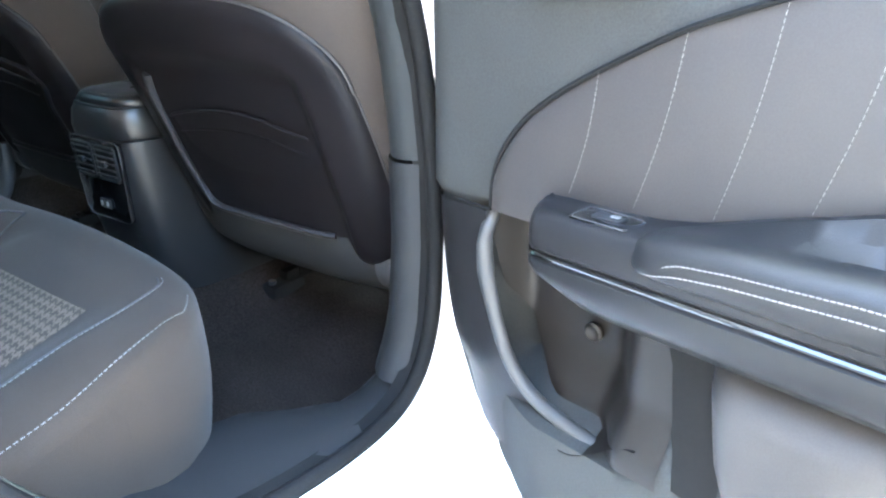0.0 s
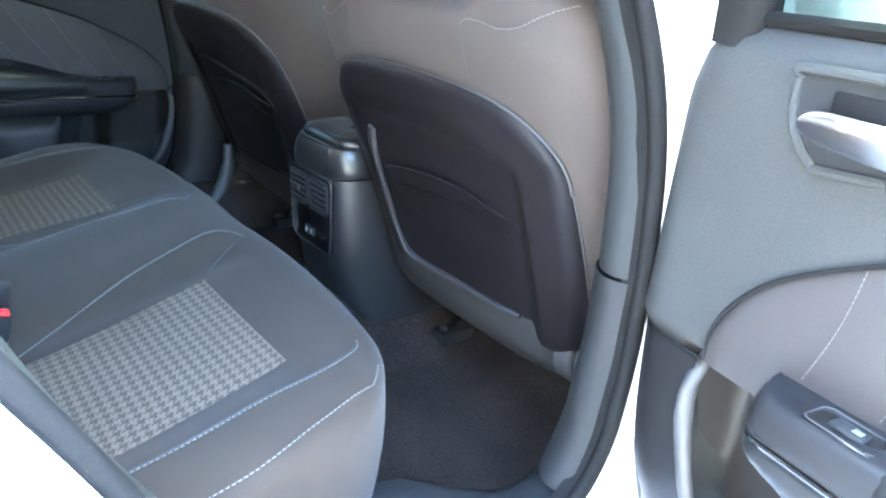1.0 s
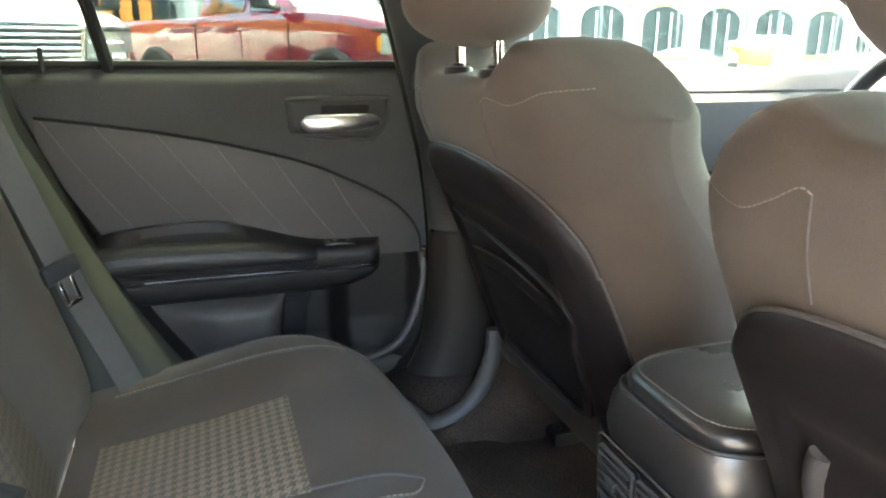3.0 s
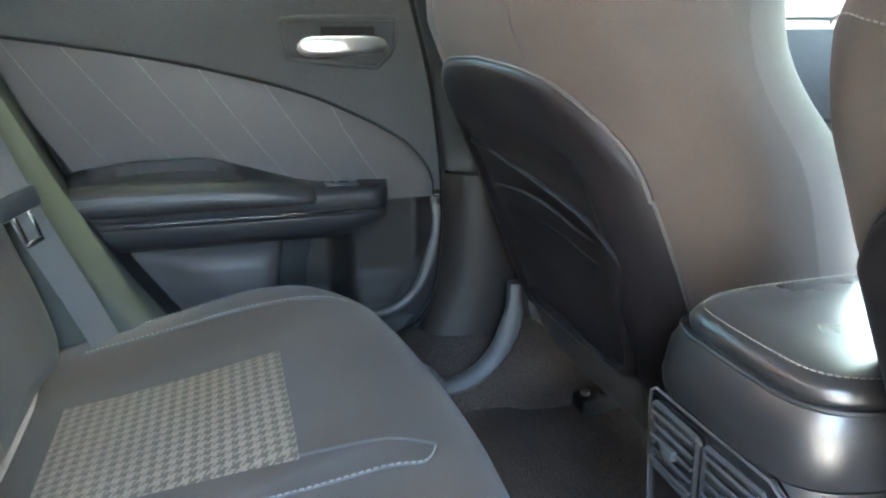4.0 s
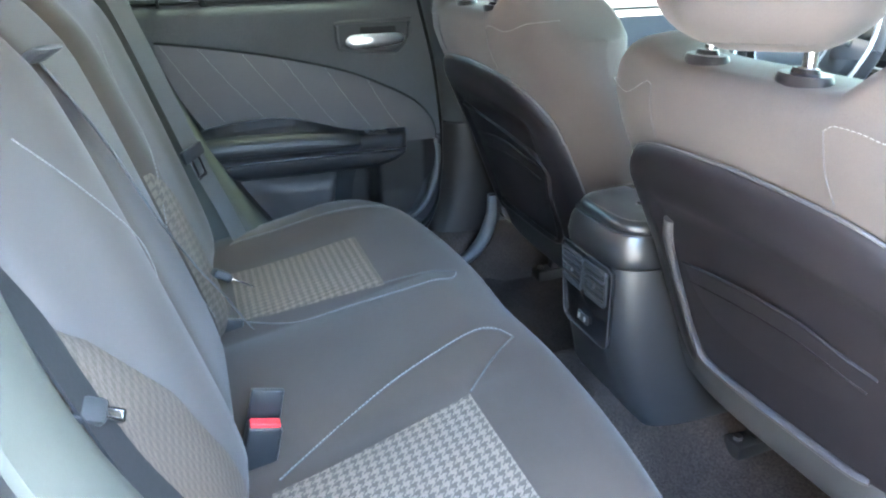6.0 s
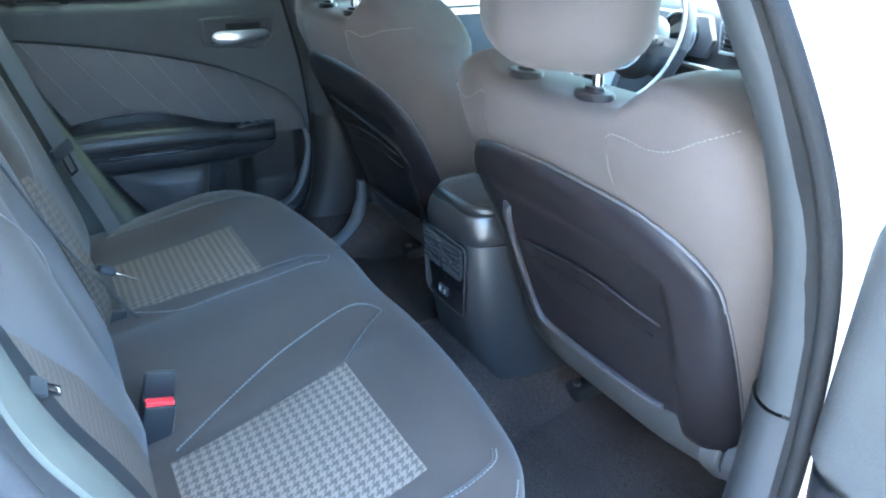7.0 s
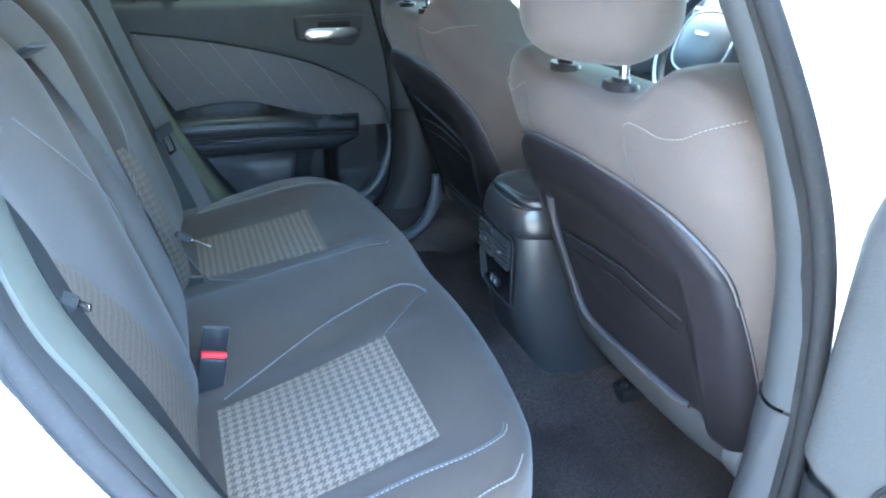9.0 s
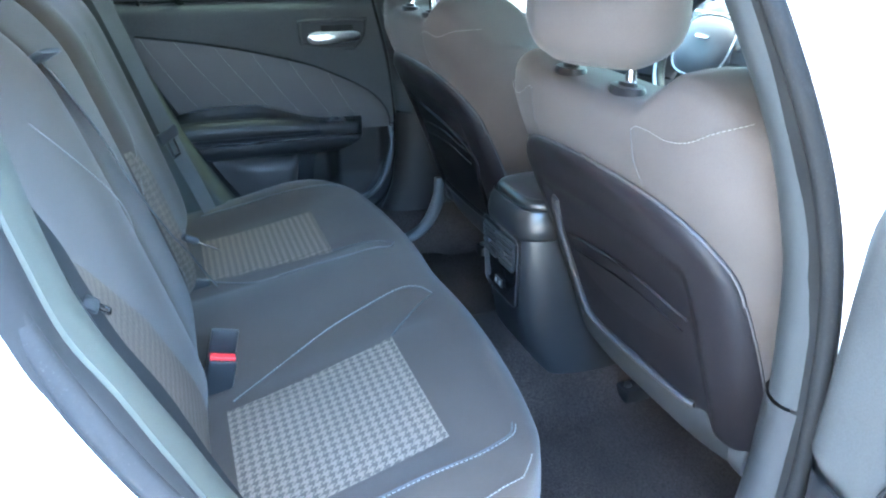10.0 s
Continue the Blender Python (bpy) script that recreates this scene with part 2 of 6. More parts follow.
M_DASH = material("dash_vinyl", (0.018, 0.019, 0.020), 0.6, grain=0.12, grain_scale=500, stain=0.08)


def glass(name, tint=(0.9, 0.95, 0.93), gloss=1.0):
    """Thin clear glass: what lies behind it, and a mirror gloss at shallow angles."""
    m = bpy.data.materials.new(name)
    m.use_nodes = True
    nt = m.node_tree
    nt.nodes.remove(nt.nodes["Principled BSDF"])
    clear, shine = nt.nodes.new("ShaderNodeBsdfTransparent"), nt.nodes.new("ShaderNodeBsdfGlossy")
    clear.inputs["Color"].default_value = (*tint, 1)
    shine.inputs["Roughness"].default_value = 0.01
    face, mix = nt.nodes.new("ShaderNodeLayerWeight"), nt.nodes.new("ShaderNodeMixShader")
    face.inputs["Blend"].default_value = 0.5
    rise = math_node(nt, "MULTIPLY", math_node(nt, "POWER", face.outputs["Facing"], 5.0), 0.9)
    nt.links.new(math_node(nt, "MULTIPLY", math_node(nt, "ADD", rise, 0.03), gloss), mix.inputs[0])
    nt.links.new(clear.outputs[0], mix.inputs[1])
    nt.links.new(shine.outputs[0], mix.inputs[2])
    nt.links.new(mix.outputs[0], nt.nodes["Material Output"].inputs["Surface"])
    return m


M_GLASS = glass("window_glass", (0.58, 0.64, 0.60))
M_GLASS_TINT = glass("tinted_window_glass", (0.29, 0.325, 0.295), 1.4)
M_GLASS_FRONT = glass("front_window_glass", (0.55, 0.60, 0.57), 1.0)


# ---- car shell ----
def tumble(z):
    """How far the side leans inwards above the waist."""
    return 0.42 * 0.05 * math.log(1 + math.exp((z - 1.02) / 0.05))


APERTURE = [(-0.418, 1.145), (-0.392, 1.06), (-0.362, 0.97), (-0.322, 0.875), (-0.270, 0.775), (-0.188, 0.615), (-0.118, 0.515),
            (0.0, 0.468), (0.15, 0.452), (0.245, 0.470), (0.292, 0.535), (0.306, 0.64), (0.303, 0.76), (0.284, 0.90),
            (0.242, 1.05), (0.194, 1.19), (0.155, 1.282), (0.06, 1.30), (-0.05, 1.285), (-0.22, 1.245), (-0.36, 1.195)]


def ring(x, grow, sign, drop=0.0):
    """The door opening's edge, grown outwards, at the given half width of the car."""
    pts = [Vector((y, z, 0)) for y, z in APERTURE]
    loop = spline(pts, 5, closed=True)
    k = len(loop)
    out = []
    for i, p in enumerate(loop):
        t = (loop[(i + 1) % k] - loop[i - 1]).normalized()
        nrm = Vector((-t.y, t.x, 0))
        if (p - Vector((0, 0.85, 0))).dot(nrm) < 0:
            nrm = -nrm
        q = p + nrm * grow
        out.append((sign * (x - tumble(q.y)), q.x, q.y))
    return out


def far_ring(x, sign):
    """The body side round the opening: from the sill to the roof and the rear wing."""
    out = []
    loop = ring(x, 0.0, sign)
    for _, y, z in loop:
        dy, dz = y - (-0.02), z - 0.86
        s = 1.0 / max(abs(dy) / (0.95 if dy < 0 else 0.415), abs(dz) / (0.52 if dz > 0 else 0.60))
        yy, zz = -0.02 + dy * s, 0.86 + dz * s
        out.append((sign * (x - tumble(zz)), yy, zz))
    return out


body = thing("car_body", "white painted sedan body with an open rear door", "car body", kind="structure")
for sign in (1, -1):
    s = Shape()
    s.grid([ring(0.752, 0.012, sign), ring(0.764, 0.030, sign), ring(0.80, 0.042, sign), ring(0.855, 0.050, sign), ring(0.865, 0.066, sign),
            ring(0.915, 0.074, sign), ring(0.93, 0.088, sign), far_ring(0.93, sign)], wrap=True)
    part("side_panel", s, M_PAINT, body)
    s = Shape().grid([ring(0.722, 0.0, sign), ring(0.738, 0.002, sign), ring(0.748, 0.006, sign), ring(0.754, 0.014, sign)], wrap=True)
    part("door_frame_lining", s, M_RUBBER, body)
    loop = ring(0.746, 0.006, sign)
    s = Shape()
    rings = []
    k = len(loop)
    for i in range(k):
        p = Vector(loop[i])
        d = (Vector(loop[(i + 1) % k]) - Vector(loop[i - 1])).normalized()
        a = d.cross(Vector((1, 0, 0))).normalized()
        b = a.cross(d)
        rings.append([p + a * 0.0095 * math.cos(2 * math.pi * j / 10) + b * 0.0095 * math.sin(2 * math.pi * j / 10) for j in range(10)])
    s.grid(rings + rings[:1], wrap=True)
    part("door_seal", s, M_SEAL, body, "black rubber door seal with fine dust")

# the roof, its lining and the far pillars
rows = []
for a in range(13):
    y = -0.75 + a * 0.15
    row = []
    for b in range(15):
        u = -1 + b / 7
        half = 0.735 - tumble(1.30)
        z = 1.36 + 0.035 * (1 - (abs(u)) ** 2.5) - 0.055 * ((y - 0.25) / 0.9) ** 2
        row.append((u * half, y, z))
    rows.append(row)
part("roof", Shape().grid([[(x * 1.06, y, z + 0.045) for x, y, z in row] for row in rows]), M_PAINT, body)
part("headliner", Shape().grid(rows, flip=True), M_ROOF_LINING, body, "pale grey woven roof lining")


def seat_back_y(z):
    """The front face of the rear backrest."""
    return -0.285 - 0.28 * (z - 0.57)


# floor, tunnel, seat riser and sills
floor = thing("floor", "grey-brown carpeted car floor with a centre tunnel", "floor", kind="structure")
rows = []
for a in range(30):
    y = -0.02 + a * 0.055
    row = []
    for b in range(61):
        x = -0.67 + b * 1.34 / 60
        tunnel = 0.13 * (1 - smooth01(0.07, 0.20, abs(x)))
        side = 0.03 * smooth01(0.60, 0.67, abs(x))
        z = 0.315 + tunnel + side + 0.004 * noise.noise((x * 9, y * 9, 0)) + 0.03 * smooth01(0.4, 0.6, y)
        row.append((x, y, z))
    rows.append(row)
part("carpet", Shape().grid(rows), M_CARPET, floor, "worn grey-brown carpet")
s = Shape().box((0, -0.02, 0.40), (1.18, 0.10, 0.24), 0.03)
part("seat_riser", s, M_CARPET, floor)
for sign in (1, -1):
    s = Shape()
    prof = [(0.60, 0.335), (0.625, 0.37), (0.65, 0.42), (0.675, 0.443), (0.70, 0.451), (0.725, 0.453), (0.742, 0.45), (0.75, 0.43)]
    ys = [-0.10 + i * 0.04 for i in range(36)]
    s.grid([[(sign * (x - 0.5 * (1 + sign) * (0.115 * smooth01(0.25, 0.11, y) + 0.03 * smooth01(0.30, 0.42, y)) * min(1.0, (0.70 - x) / 0.04) * (x < 0.70)), y, z + 0.035 * smooth01(0.02, -0.10, y) + 0.02 * smooth01(0.22, 0.30, y) - 0.02 * smooth01(0.36, 0.44, y)) for x, z in prof] for y in ys])
    # far sill wears the dull carpet material so that it takes no bright reflection
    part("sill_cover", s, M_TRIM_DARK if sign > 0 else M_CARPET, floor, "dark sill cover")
    part("kick_panel", Shape().grid([[(sign * 0.748, y, 0.40), (sign * 0.752, y, 0.70), (sign * 0.745, y, 1.0)] for y in (0.33, 0.6, 1.0, 1.4)]), M_TRIM_DARK, floor)
    part("wheel_house", Shape().grid([[(sign * 0.66, y, 0.30), (sign * 0.66, y, 0.70), (sign * 0.64, y, 0.98)] for y in (-1.2, -0.8, -0.42)]), M_TRIM_DARK, floor)

# pillar trims
pillars = thing("pillar_trims", "grey plastic pillar and roof rail trims", "trim", kind="structure")
for sign in (1, -1):
    s = Shape()
    rows = []
    for i in range(15):
        z = 0.755 + i * 0.04
        yb = lerp_table([(0.70, 0.298), (0.76, 0.300), (0.90, 0.284), (1.05, 0.243), (1.18, 0.196), (1.32, 0.145)], z)
        wide = lerp_table([(0.7, 0.075), (0.95, 0.085), (1.05, 0.10), (1.3, 0.12)], z)
        t = tumble(z)
        sec = spline([Vector((xx, yy, 0)) for xx, yy in ((0.730, yb + 0.004), (0.712, yb - 0.003), (0.690, yb + 0.004), (0.672, yb + 0.026), (0.664, yb + wide * 0.7), (0.67, yb + wide * 1.5), (0.70, yb + wide * 2.1))], 4)
        rows.append([(sign * (p.x - t), p.y, z) for p in sec])
    part("upper_pillar_trim", Shape().grid(rows), M_TRIM, pillars)
    rows = []
    for i in range(12):
        z = 0.47 + i * 0.0255
        yb = lerp_table([(0.46, 0.25), (0.50, 0.272), (0.54, 0.288), (0.64, 0.300), (0.78, 0.300)], z)
        sec = spline([Vector((xx, yy, 0)) for xx, yy in ((0.731, yb + 0.004), (0.708, yb - 0.004), (0.684, yb + 0.006), (0.664, yb + 0.032), (0.655, yb + 0.08), (0.66, yb + 0.14), (0.69, yb + 0.19))], 4)
        rows.append([(sign * p.x, p.y, z) for p in sec])
    # same trim on both sides; the far one is darkened to carry its shade
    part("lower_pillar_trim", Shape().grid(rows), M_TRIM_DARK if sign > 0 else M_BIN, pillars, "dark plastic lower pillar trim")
    # rear quarter trim beside the backrest
    rows, lips = [], []
    outer = [(-0.385, 1.17), (-0.388, 1.14), (-0.384, 1.09), (-0.374, 1.03), (-0.360, 0.968), (-0.336, 0.914), (-0.310, 0.85), (-0.270, 0.76), (-0.19, 0.62), (-0.11, 0.50), (-0.05, 0.45)]
    inner = [(-0.394, 1.155), (-0.396, 1.125), (-0.388, 1.07), (-0.378, 1.00), (-0.362, 0.935), (-0.335, 0.868), (-0.305, 0.80), (-0.262, 0.70), (-0.19, 0.57), (-0.11, 0.47), (-0.05, 0.43)]
    for o, q in zip(spline([Vector((*p, 0)) for p in outer], 6), spline([Vector((*p, 0)) for p in inner], 6)):
        m = o.lerp(q, 0.5)
        rows.append([(sign * 0.706, o.x - 0.012, o.y), (sign * 0.700, o.x, o.y), (sign * 0.672, o.lerp(q, 0.28).x + 0.005, o.lerp(q, 0.28).y), (sign * 0.636, o.lerp(q, 0.64).x + 0.006, o.lerp(q, 0.64).y),
                     (sign * 0.606, q.x + 0.001, q.y), (sign * 0.600, q.x - 0.006, q.y), (sign * 0.598, q.x - 0.03, q.y), (sign * 0.597, q.x - 0.12, q.y)])
        lips.append([(sign * 0.750, o.x - 0.016, o.y), (sign * 0.742, o.x - 0.004, o.y), (sign * 0.725, o.x + 0.001, o.y), (sign * 0.708, o.x - 0.001, o.y), (sign * 0.702, o.x - 0.012, o.y)])
    if sign < 0:
        lips = [lip[:4] + row[1:3] for lip, row in zip(lips, rows)]
        rows = [row[2:] for row in rows]
    part("door_frame_lip", Shape().grid(lips), M_RUBBER, pillars, "dark lip inside the door seal")
    part("rear_pillar_trim", Shape().grid(rows), M_CPILLAR, pillars, "pale grey-green rear quarter trim")
    # rail trim above the doors
    rows = []
    for i in range(16):
        y = -0.42 + i * 0.115
        z = lerp_table([(-0.42, 1.165), (-0.22, 1.255), (0.1, 1.315), (0.3, 1.325), (0.8, 1.315), (1.4, 1.22)], y)
        rows.append([(sign * (0.735 - tumble(z) - q[0]), y, z + q[1]) for q in ((0, 0), (0.012, -0.012), (0.03, -0.008), (0.05, 0.03), (0.12, 0.075))])
    part("roof_rail_trim", Shape().grid(rows), M_HEADLINER, pillars, "dark roof rail trim")
s = Shape()
s.grid([[(x, -0.56, 1.0), (x, -0.60, 1.03), (x, -0.75, 1.025), (x, -0.98, 1.0)] for x in (-0.62, -0.3, 0, 0.3, 0.62)])
part("rear_shelf", s, M_HEADLINER, pillars, "dark felt shelf behind the backrest")


# pale trim round the lower corner of the far door opening
line = spline([(-0.615, 0.19, 0.455), (-0.602, 0.232, 0.437), (-0.60, 0.264, 0.408), (-0.60, 0.319, 0.420), (-0.60, 0.359, 0.457), (-0.60, 0.385, 0.517), (-0.605, 0.392, 0.58)], 6)
part("corner_trim", Shape().tube(line, 0.018, 10, flat=0.8), M_BIN_EDGE, pillars, "pale grey corner trim")


# ---- rear seat ----
def cushion_front(x):
    """Where the rear cushion's front edge runs."""
    a = abs(x)
    y = 0.172 - 0.03 * (a / 0.45) ** 3 - 0.01 * math.exp(-((a - 0.0) / 0.10) ** 2)
    if a > 0.47:
        t = min((a - 0.47) / 0.165, 1.0)
        y -= 0.135 * (1 - math.sqrt(max(0.0, 1 - t ** 2.2)))
    return y


def cushion_z(x, y):
    """The top of the rear cushion."""
    a = abs(x)
    z = lerp_table([(-0.30, 0.540), (-0.20, 0.556), (-0.10, 0.578), (0.0, 0.602), (0.06, 0.616), (0.12, 0.620), (0.2, 0.612)], y)
    z += 0.018 * smooth01(0.46, 0.55, a) * smooth01(0.10, -0.05, y) - 0.006 * smooth01(0.57, 0.64, a)
    z += 0.016 * math.exp(-((a) / 0.13) ** 4) * smooth01(0.15, 0.05, y)
    z -= 0.007 * math.exp(-((a - 0.165) / 0.018) ** 2) * smooth01(0.11, 0.05, y)
    z -= 0.006 * math.exp(-((a - 0.335) / 0.16) ** 4) * smooth01(0.03, -0.02, y)
    return z


rear_seat = thing("rear_bench_seat", "dark charcoal cloth rear bench seat with light houndstooth inserts", "car seat")
XS = [0.635 * math.sin(math.pi / 2 * i / 40) for i in range(-40, 41)]


def cushion_point(x, v, lift=0.0):
    """v: 0 at the back, 1 at the front edge, then down the front face to 1.6."""
    f = cushion_front(x)
    if v <= 1:
        y = -0.30 + (f + 0.30) * v
        z = cushion_z(x, y)
        d = min(f - y, 0.034)
        z -= 0.034 - math.sqrt(max(0.0, 0.034 ** 2 - (0.034 - d) ** 2))
        e = 0.635 - abs(x)
        if e < 0.022:
            z -= 0.022 - math.sqrt(max(0.0, 0.022 ** 2 - (0.022 - e) ** 2))
        return (x, y, z + lift)
    t = (v - 1) / 0.6
    z0 = cushion_z(x, f) - 0.034 - (0.022 if 0.635 - abs(x) < 0.001 else 0)
    return (x * (1 - 0.004 * t), f + 0.010 * math.sin(t * math.pi) * (1 - (abs(x) / 0.635) ** 8) - 0.012 * t * t, z0 - t * (z0 - 0.40))


VS = [i / 26 * 0.86 for i in range(26)] + [0.86 + 0.14 * math.sin(math.pi / 2 * i / 8) for i in range(9)] + [1 + 0.6 * i / 6 for i in range(1, 7)]
s = Shape().grid([[cushion_point(x, v) for x in XS] for v in VS])
for x in (-0.635, 0.635):
    top = [cushion_point(x, v) for v in VS if v <= 1]
    s.grid([[(p[0] * (1 - 0.004 * t), p[1] - 0.012 * t * t, p[2] - t * (p[2] - 0.40)) for t in [k / 6 for k in range(7)]] for p in top])
part("seat_cushion", s, M_BENCH, rear_seat, "charcoal cloth bench pad", angle=60)
for sign in (1, -1):
    rows = []
    for i in range(17):
        y = -0.262 + (0.272 if sign > 0 else 0.256) * i / 16
        inner, outer = 0.232 - (0.030 if sign > 0 else 0.055) * i / 16, (0.495 if sign > 0 else 0.445) - 0.025 * i / 16
        row = []
        for j in range(15):
            x = sign * (inner + (outer - inner) * j / 14)
            edge = min(i, 16 - i, j * 1.2, (14 - j) * 1.2, 1.5) / 1.5
            row.append((x, y, cushion_z(x, y) + 0.0008 + 0.0035 * edge))
        rows.append(row)
    part("insert", Shape().grid(rows), M_INSERT, rear_seat, "light grey houndstooth cloth insert")

    def on(x, y, lift=0.0036):
        return (sign * x, y, cushion_z(sign * x, y) + lift)

    inner = [on(*p) for p in [(0.215, -0.25), (0.16, -0.17), (0.125, -0.08), (0.103, 0.0), (0.092, 0.06), (0.094, 0.095), (0.12, 0.112)]]
    part("stitching", stitches(spline(inner, 10)), M_THREAD, rear_seat, "pale double stitching")
    part("seam", Shape().tube([Vector(p) - Vector((0, 0, 0.0015)) for p in spline(inner, 10)], 0.0010, 5), M_THREAD_DARK, rear_seat)
    join = [on(*p) for p in [(0.12, 0.112), (0.15, 0.07), (0.203, 0.011) if sign > 0 else (0.178, -0.006)]]
    part("seam", Shape().tube(spline(join, 8), 0.0014, 5), M_THREAD_DARK, rear_seat)
    outer = [on(*p) for p in [(0.545, -0.25), (0.545, -0.15), (0.54, -0.05), (0.535, 0.02), (0.525, 0.06), (0.512, 0.084), (0.495, 0.094)]]
    part("stitching", stitches(spline(outer, 10)), M_THREAD, rear_seat, "pale double stitching")
    part("seam", Shape().tube([Vector(p) + Vector((sign * -0.004, -0.003, -0.0015)) for p in spline(outer, 10)], 0.0010, 5), M_THREAD_DARK, rear_seat)
    low = []
    for i in range(24):
        x = 0.622 - 0.08 * max(0.0, (i - 8) / 15) ** 1.6
        y = -0.26 + 0.42 * i / 23
        y = min(y, cushion_front(x) - 0.012)
        low.append((sign * x, y, cushion_point(sign * x, (y + 0.30) / (cushion_front(x) + 0.30))[2] + 0.0015))
    part("stitching", stitches(low), M_THREAD, rear_seat, "pale edge stitching")

part("seat_base", Shape().box((0, -0.375, 0.43), (1.42, 0.05, 0.36), 0.01), M_BENCH, rear_seat, "dark base behind the bench pad")
backrest = rear_seat


def backrest_section(x0, x1, top, insert, bulge, seam=None):
    """One upright cushion of the rear backrest."""
    rows = []
    n, m = 22, 26
    mid, half = (x0 + x1) / 2, (x1 - x0) / 2

    def at(u, v, lift=0.0):
        x = mid + half * u
        z = 0.535 + (top - 0.535) * v
        edge = max(0.0, 1 - abs(u) ** 7) ** 0.5 * max(0.0, 1 - v ** 10) ** 0.5 * max(0.0, 1 - (1 - v) ** 14) ** 0.5
        y = seat_back_y(z) - 0.035 + 0.035 * edge + bulge * math.exp(-((abs(u) - 0.78) / 0.25) ** 2) * edge - 0.015 * smooth01(0.85, 1, v)
        return (x, y + lift, z)

    sheet = [[at(-1 + 2 * j / n, i / m) for j in range(n + 1)] for i in range(m + 1)]
    back = [[(x, y - 0.11 + 0.03 * (i / m), z) for x, y, z in [at(-1 + 2 * j / n, i / m) for j in range(n + 1)]] for i in range(m + 1)]
    s = Shape().grid(sheet).grid(back, flip=True)
    for a, b in ((sheet[-1], back[-1]), (sheet[0], back[0]), ([r[0] for r in sheet], [r[0] for r in back]), ([r[-1] for r in sheet], [r[-1] for r in back])):
        s.grid([a, b])
    part("backrest", s, M_BENCH, backrest, "charcoal cloth back pad", angle=60)
    if insert:
        rows = []
        for i in range(25):
            v = (insert[0][0] - 0.535 + (insert[-1][0] - insert[0][0]) * i / 24) / (top - 0.535)
            z = insert[0][0] + (insert[-1][0] - insert[0][0]) * i / 24
            a = lerp_table([(q[0], q[1]) for q in insert], z)
            b = lerp_table([(q[0], q[2]) for q in insert], z)
            rows.append([at((a + (b - a) * j / 10 - mid) / half, v, 0.001 + 0.004 * min(1, min(i, 24 - i, j, 10 - j) / 1.5)) for j in range(11)])
        part("insert", Shape().grid(rows), M_INSERT_BACK_SHADED, backrest, "light grey houndstooth cloth insert")
        line = [at((p.x - mid) / half, (p.y - 0.535) / (top - 0.535), 0.003) for p in spline([Vector((a, b, 0)) for a, b in seam], 8)]
        part("stitching", stitches(line), M_THREAD, backrest, "pale stitching")
    return at


SEAM = [(0.150, 0.60), (0.140, 0.68), (0.145, 0.765), (0.185, 0.86), (0.265, 0.962), (0.36, 1.035)]
backrest_section(0.135, 0.615, 1.13, [(0.56, 0.255, 0.50), (0.64, 0.267, 0.52), (0.774, 0.331, 0.55), (0.908, 0.455, 0.575), (0.96, 0.53, 0.585)], 0.016, SEAM)
backrest_section(-0.130, 0.130, 1.12, None, 0.0)
backrest_section(-0.615, -0.135, 1.13, [(0.56, -0.32, -0.15), (0.64, -0.312, -0.15), (0.70, -0.295, -0.15), (0.79, -0.22, -0.15), (0.85, -0.165, -0.15)], 0.016, [(-a, b) for a, b in SEAM])


def buckle(x, y, z, rx, name="belt_buckle"):
    b = thing(name, "black seat belt buckle with a red release button", "buckle", group="rear belt buckles")
    r = Euler((radians(rx), 0, 0)).to_matrix()
    base = Vector((x, y, z))
    part("casing", Shape().box(base + r @ Vector((0, 0, -0.034)), (0.030, 0.045, 0.080), 0.006, r), M_CONSOLE, b)
    part("button", Shape().box(base + r @ Vector((0.003, 0, 0.0065)), (0.015, 0.039, 0.009), 0.002, r), M_RED, b, "red release button")
    part("slot_wall", Shape().box(base + r @ Vector((-0.012, 0, 0.022)), (0.008, 0.042, 0.054), 0.0025, r), M_CONSOLE, b)
    return b


buckle(0.156, -0.258, 0.588, -14)
buckle(-0.20, -0.285, 0.512, -12)


def belt(points, width, side, tongue_at, label, size=1.0, web=None):
    """A strap through points, flat across the vector side, with a tongue on it."""
    b = thing("seat_belt", label, "seat belt", group="rear seat belts")
    line = spline(points, 8)
    sd = Vector(side).normalized()
    rows = []
    for i, p in enumerate(line):
        d = (line[min(i + 1, len(line) - 1)] - line[max(i - 1, 0)]).normalized()
        nrm = d.cross(sd).normalized()
        rows.append([p - sd * width / 2 + nrm * 0.0009, p + sd * width / 2 + nrm * 0.0009, p + sd * width / 2 - nrm * 0.0009, p - sd * width / 2 - nrm * 0.0009])
    part("webbing", Shape().loft(rows), web or M_BELT, b, "woven webbing")
    q = Vector(tongue_at[0])
    d = Vector(tongue_at[1]).normalized()
    rot = Matrix((sd, d.cross(sd), d)).transposed()
    t = part("tongue", Shape().box(q, ((width + 0.016) * size, 0.014 * size, 0.028), 0.005, rot), M_TRIM_DARK, b, "black plastic belt tongue")
    blade = Shape()
    for off in (-0.010 * size, 0.010 * size):
        blade.box(q + d * (0.008 + 0.022 * size) + sd * off, (0.006 * size, 0.003, 0.045 * size), 0.001 * size, rot)
    blade.box(q + d * (0.008 + 0.043 * size), (0.026 * size, 0.003, 0.007 * size), 0.001 * size, rot)
    part("blade", blade, M_CHROME, t, "bright steel blade")
    return b


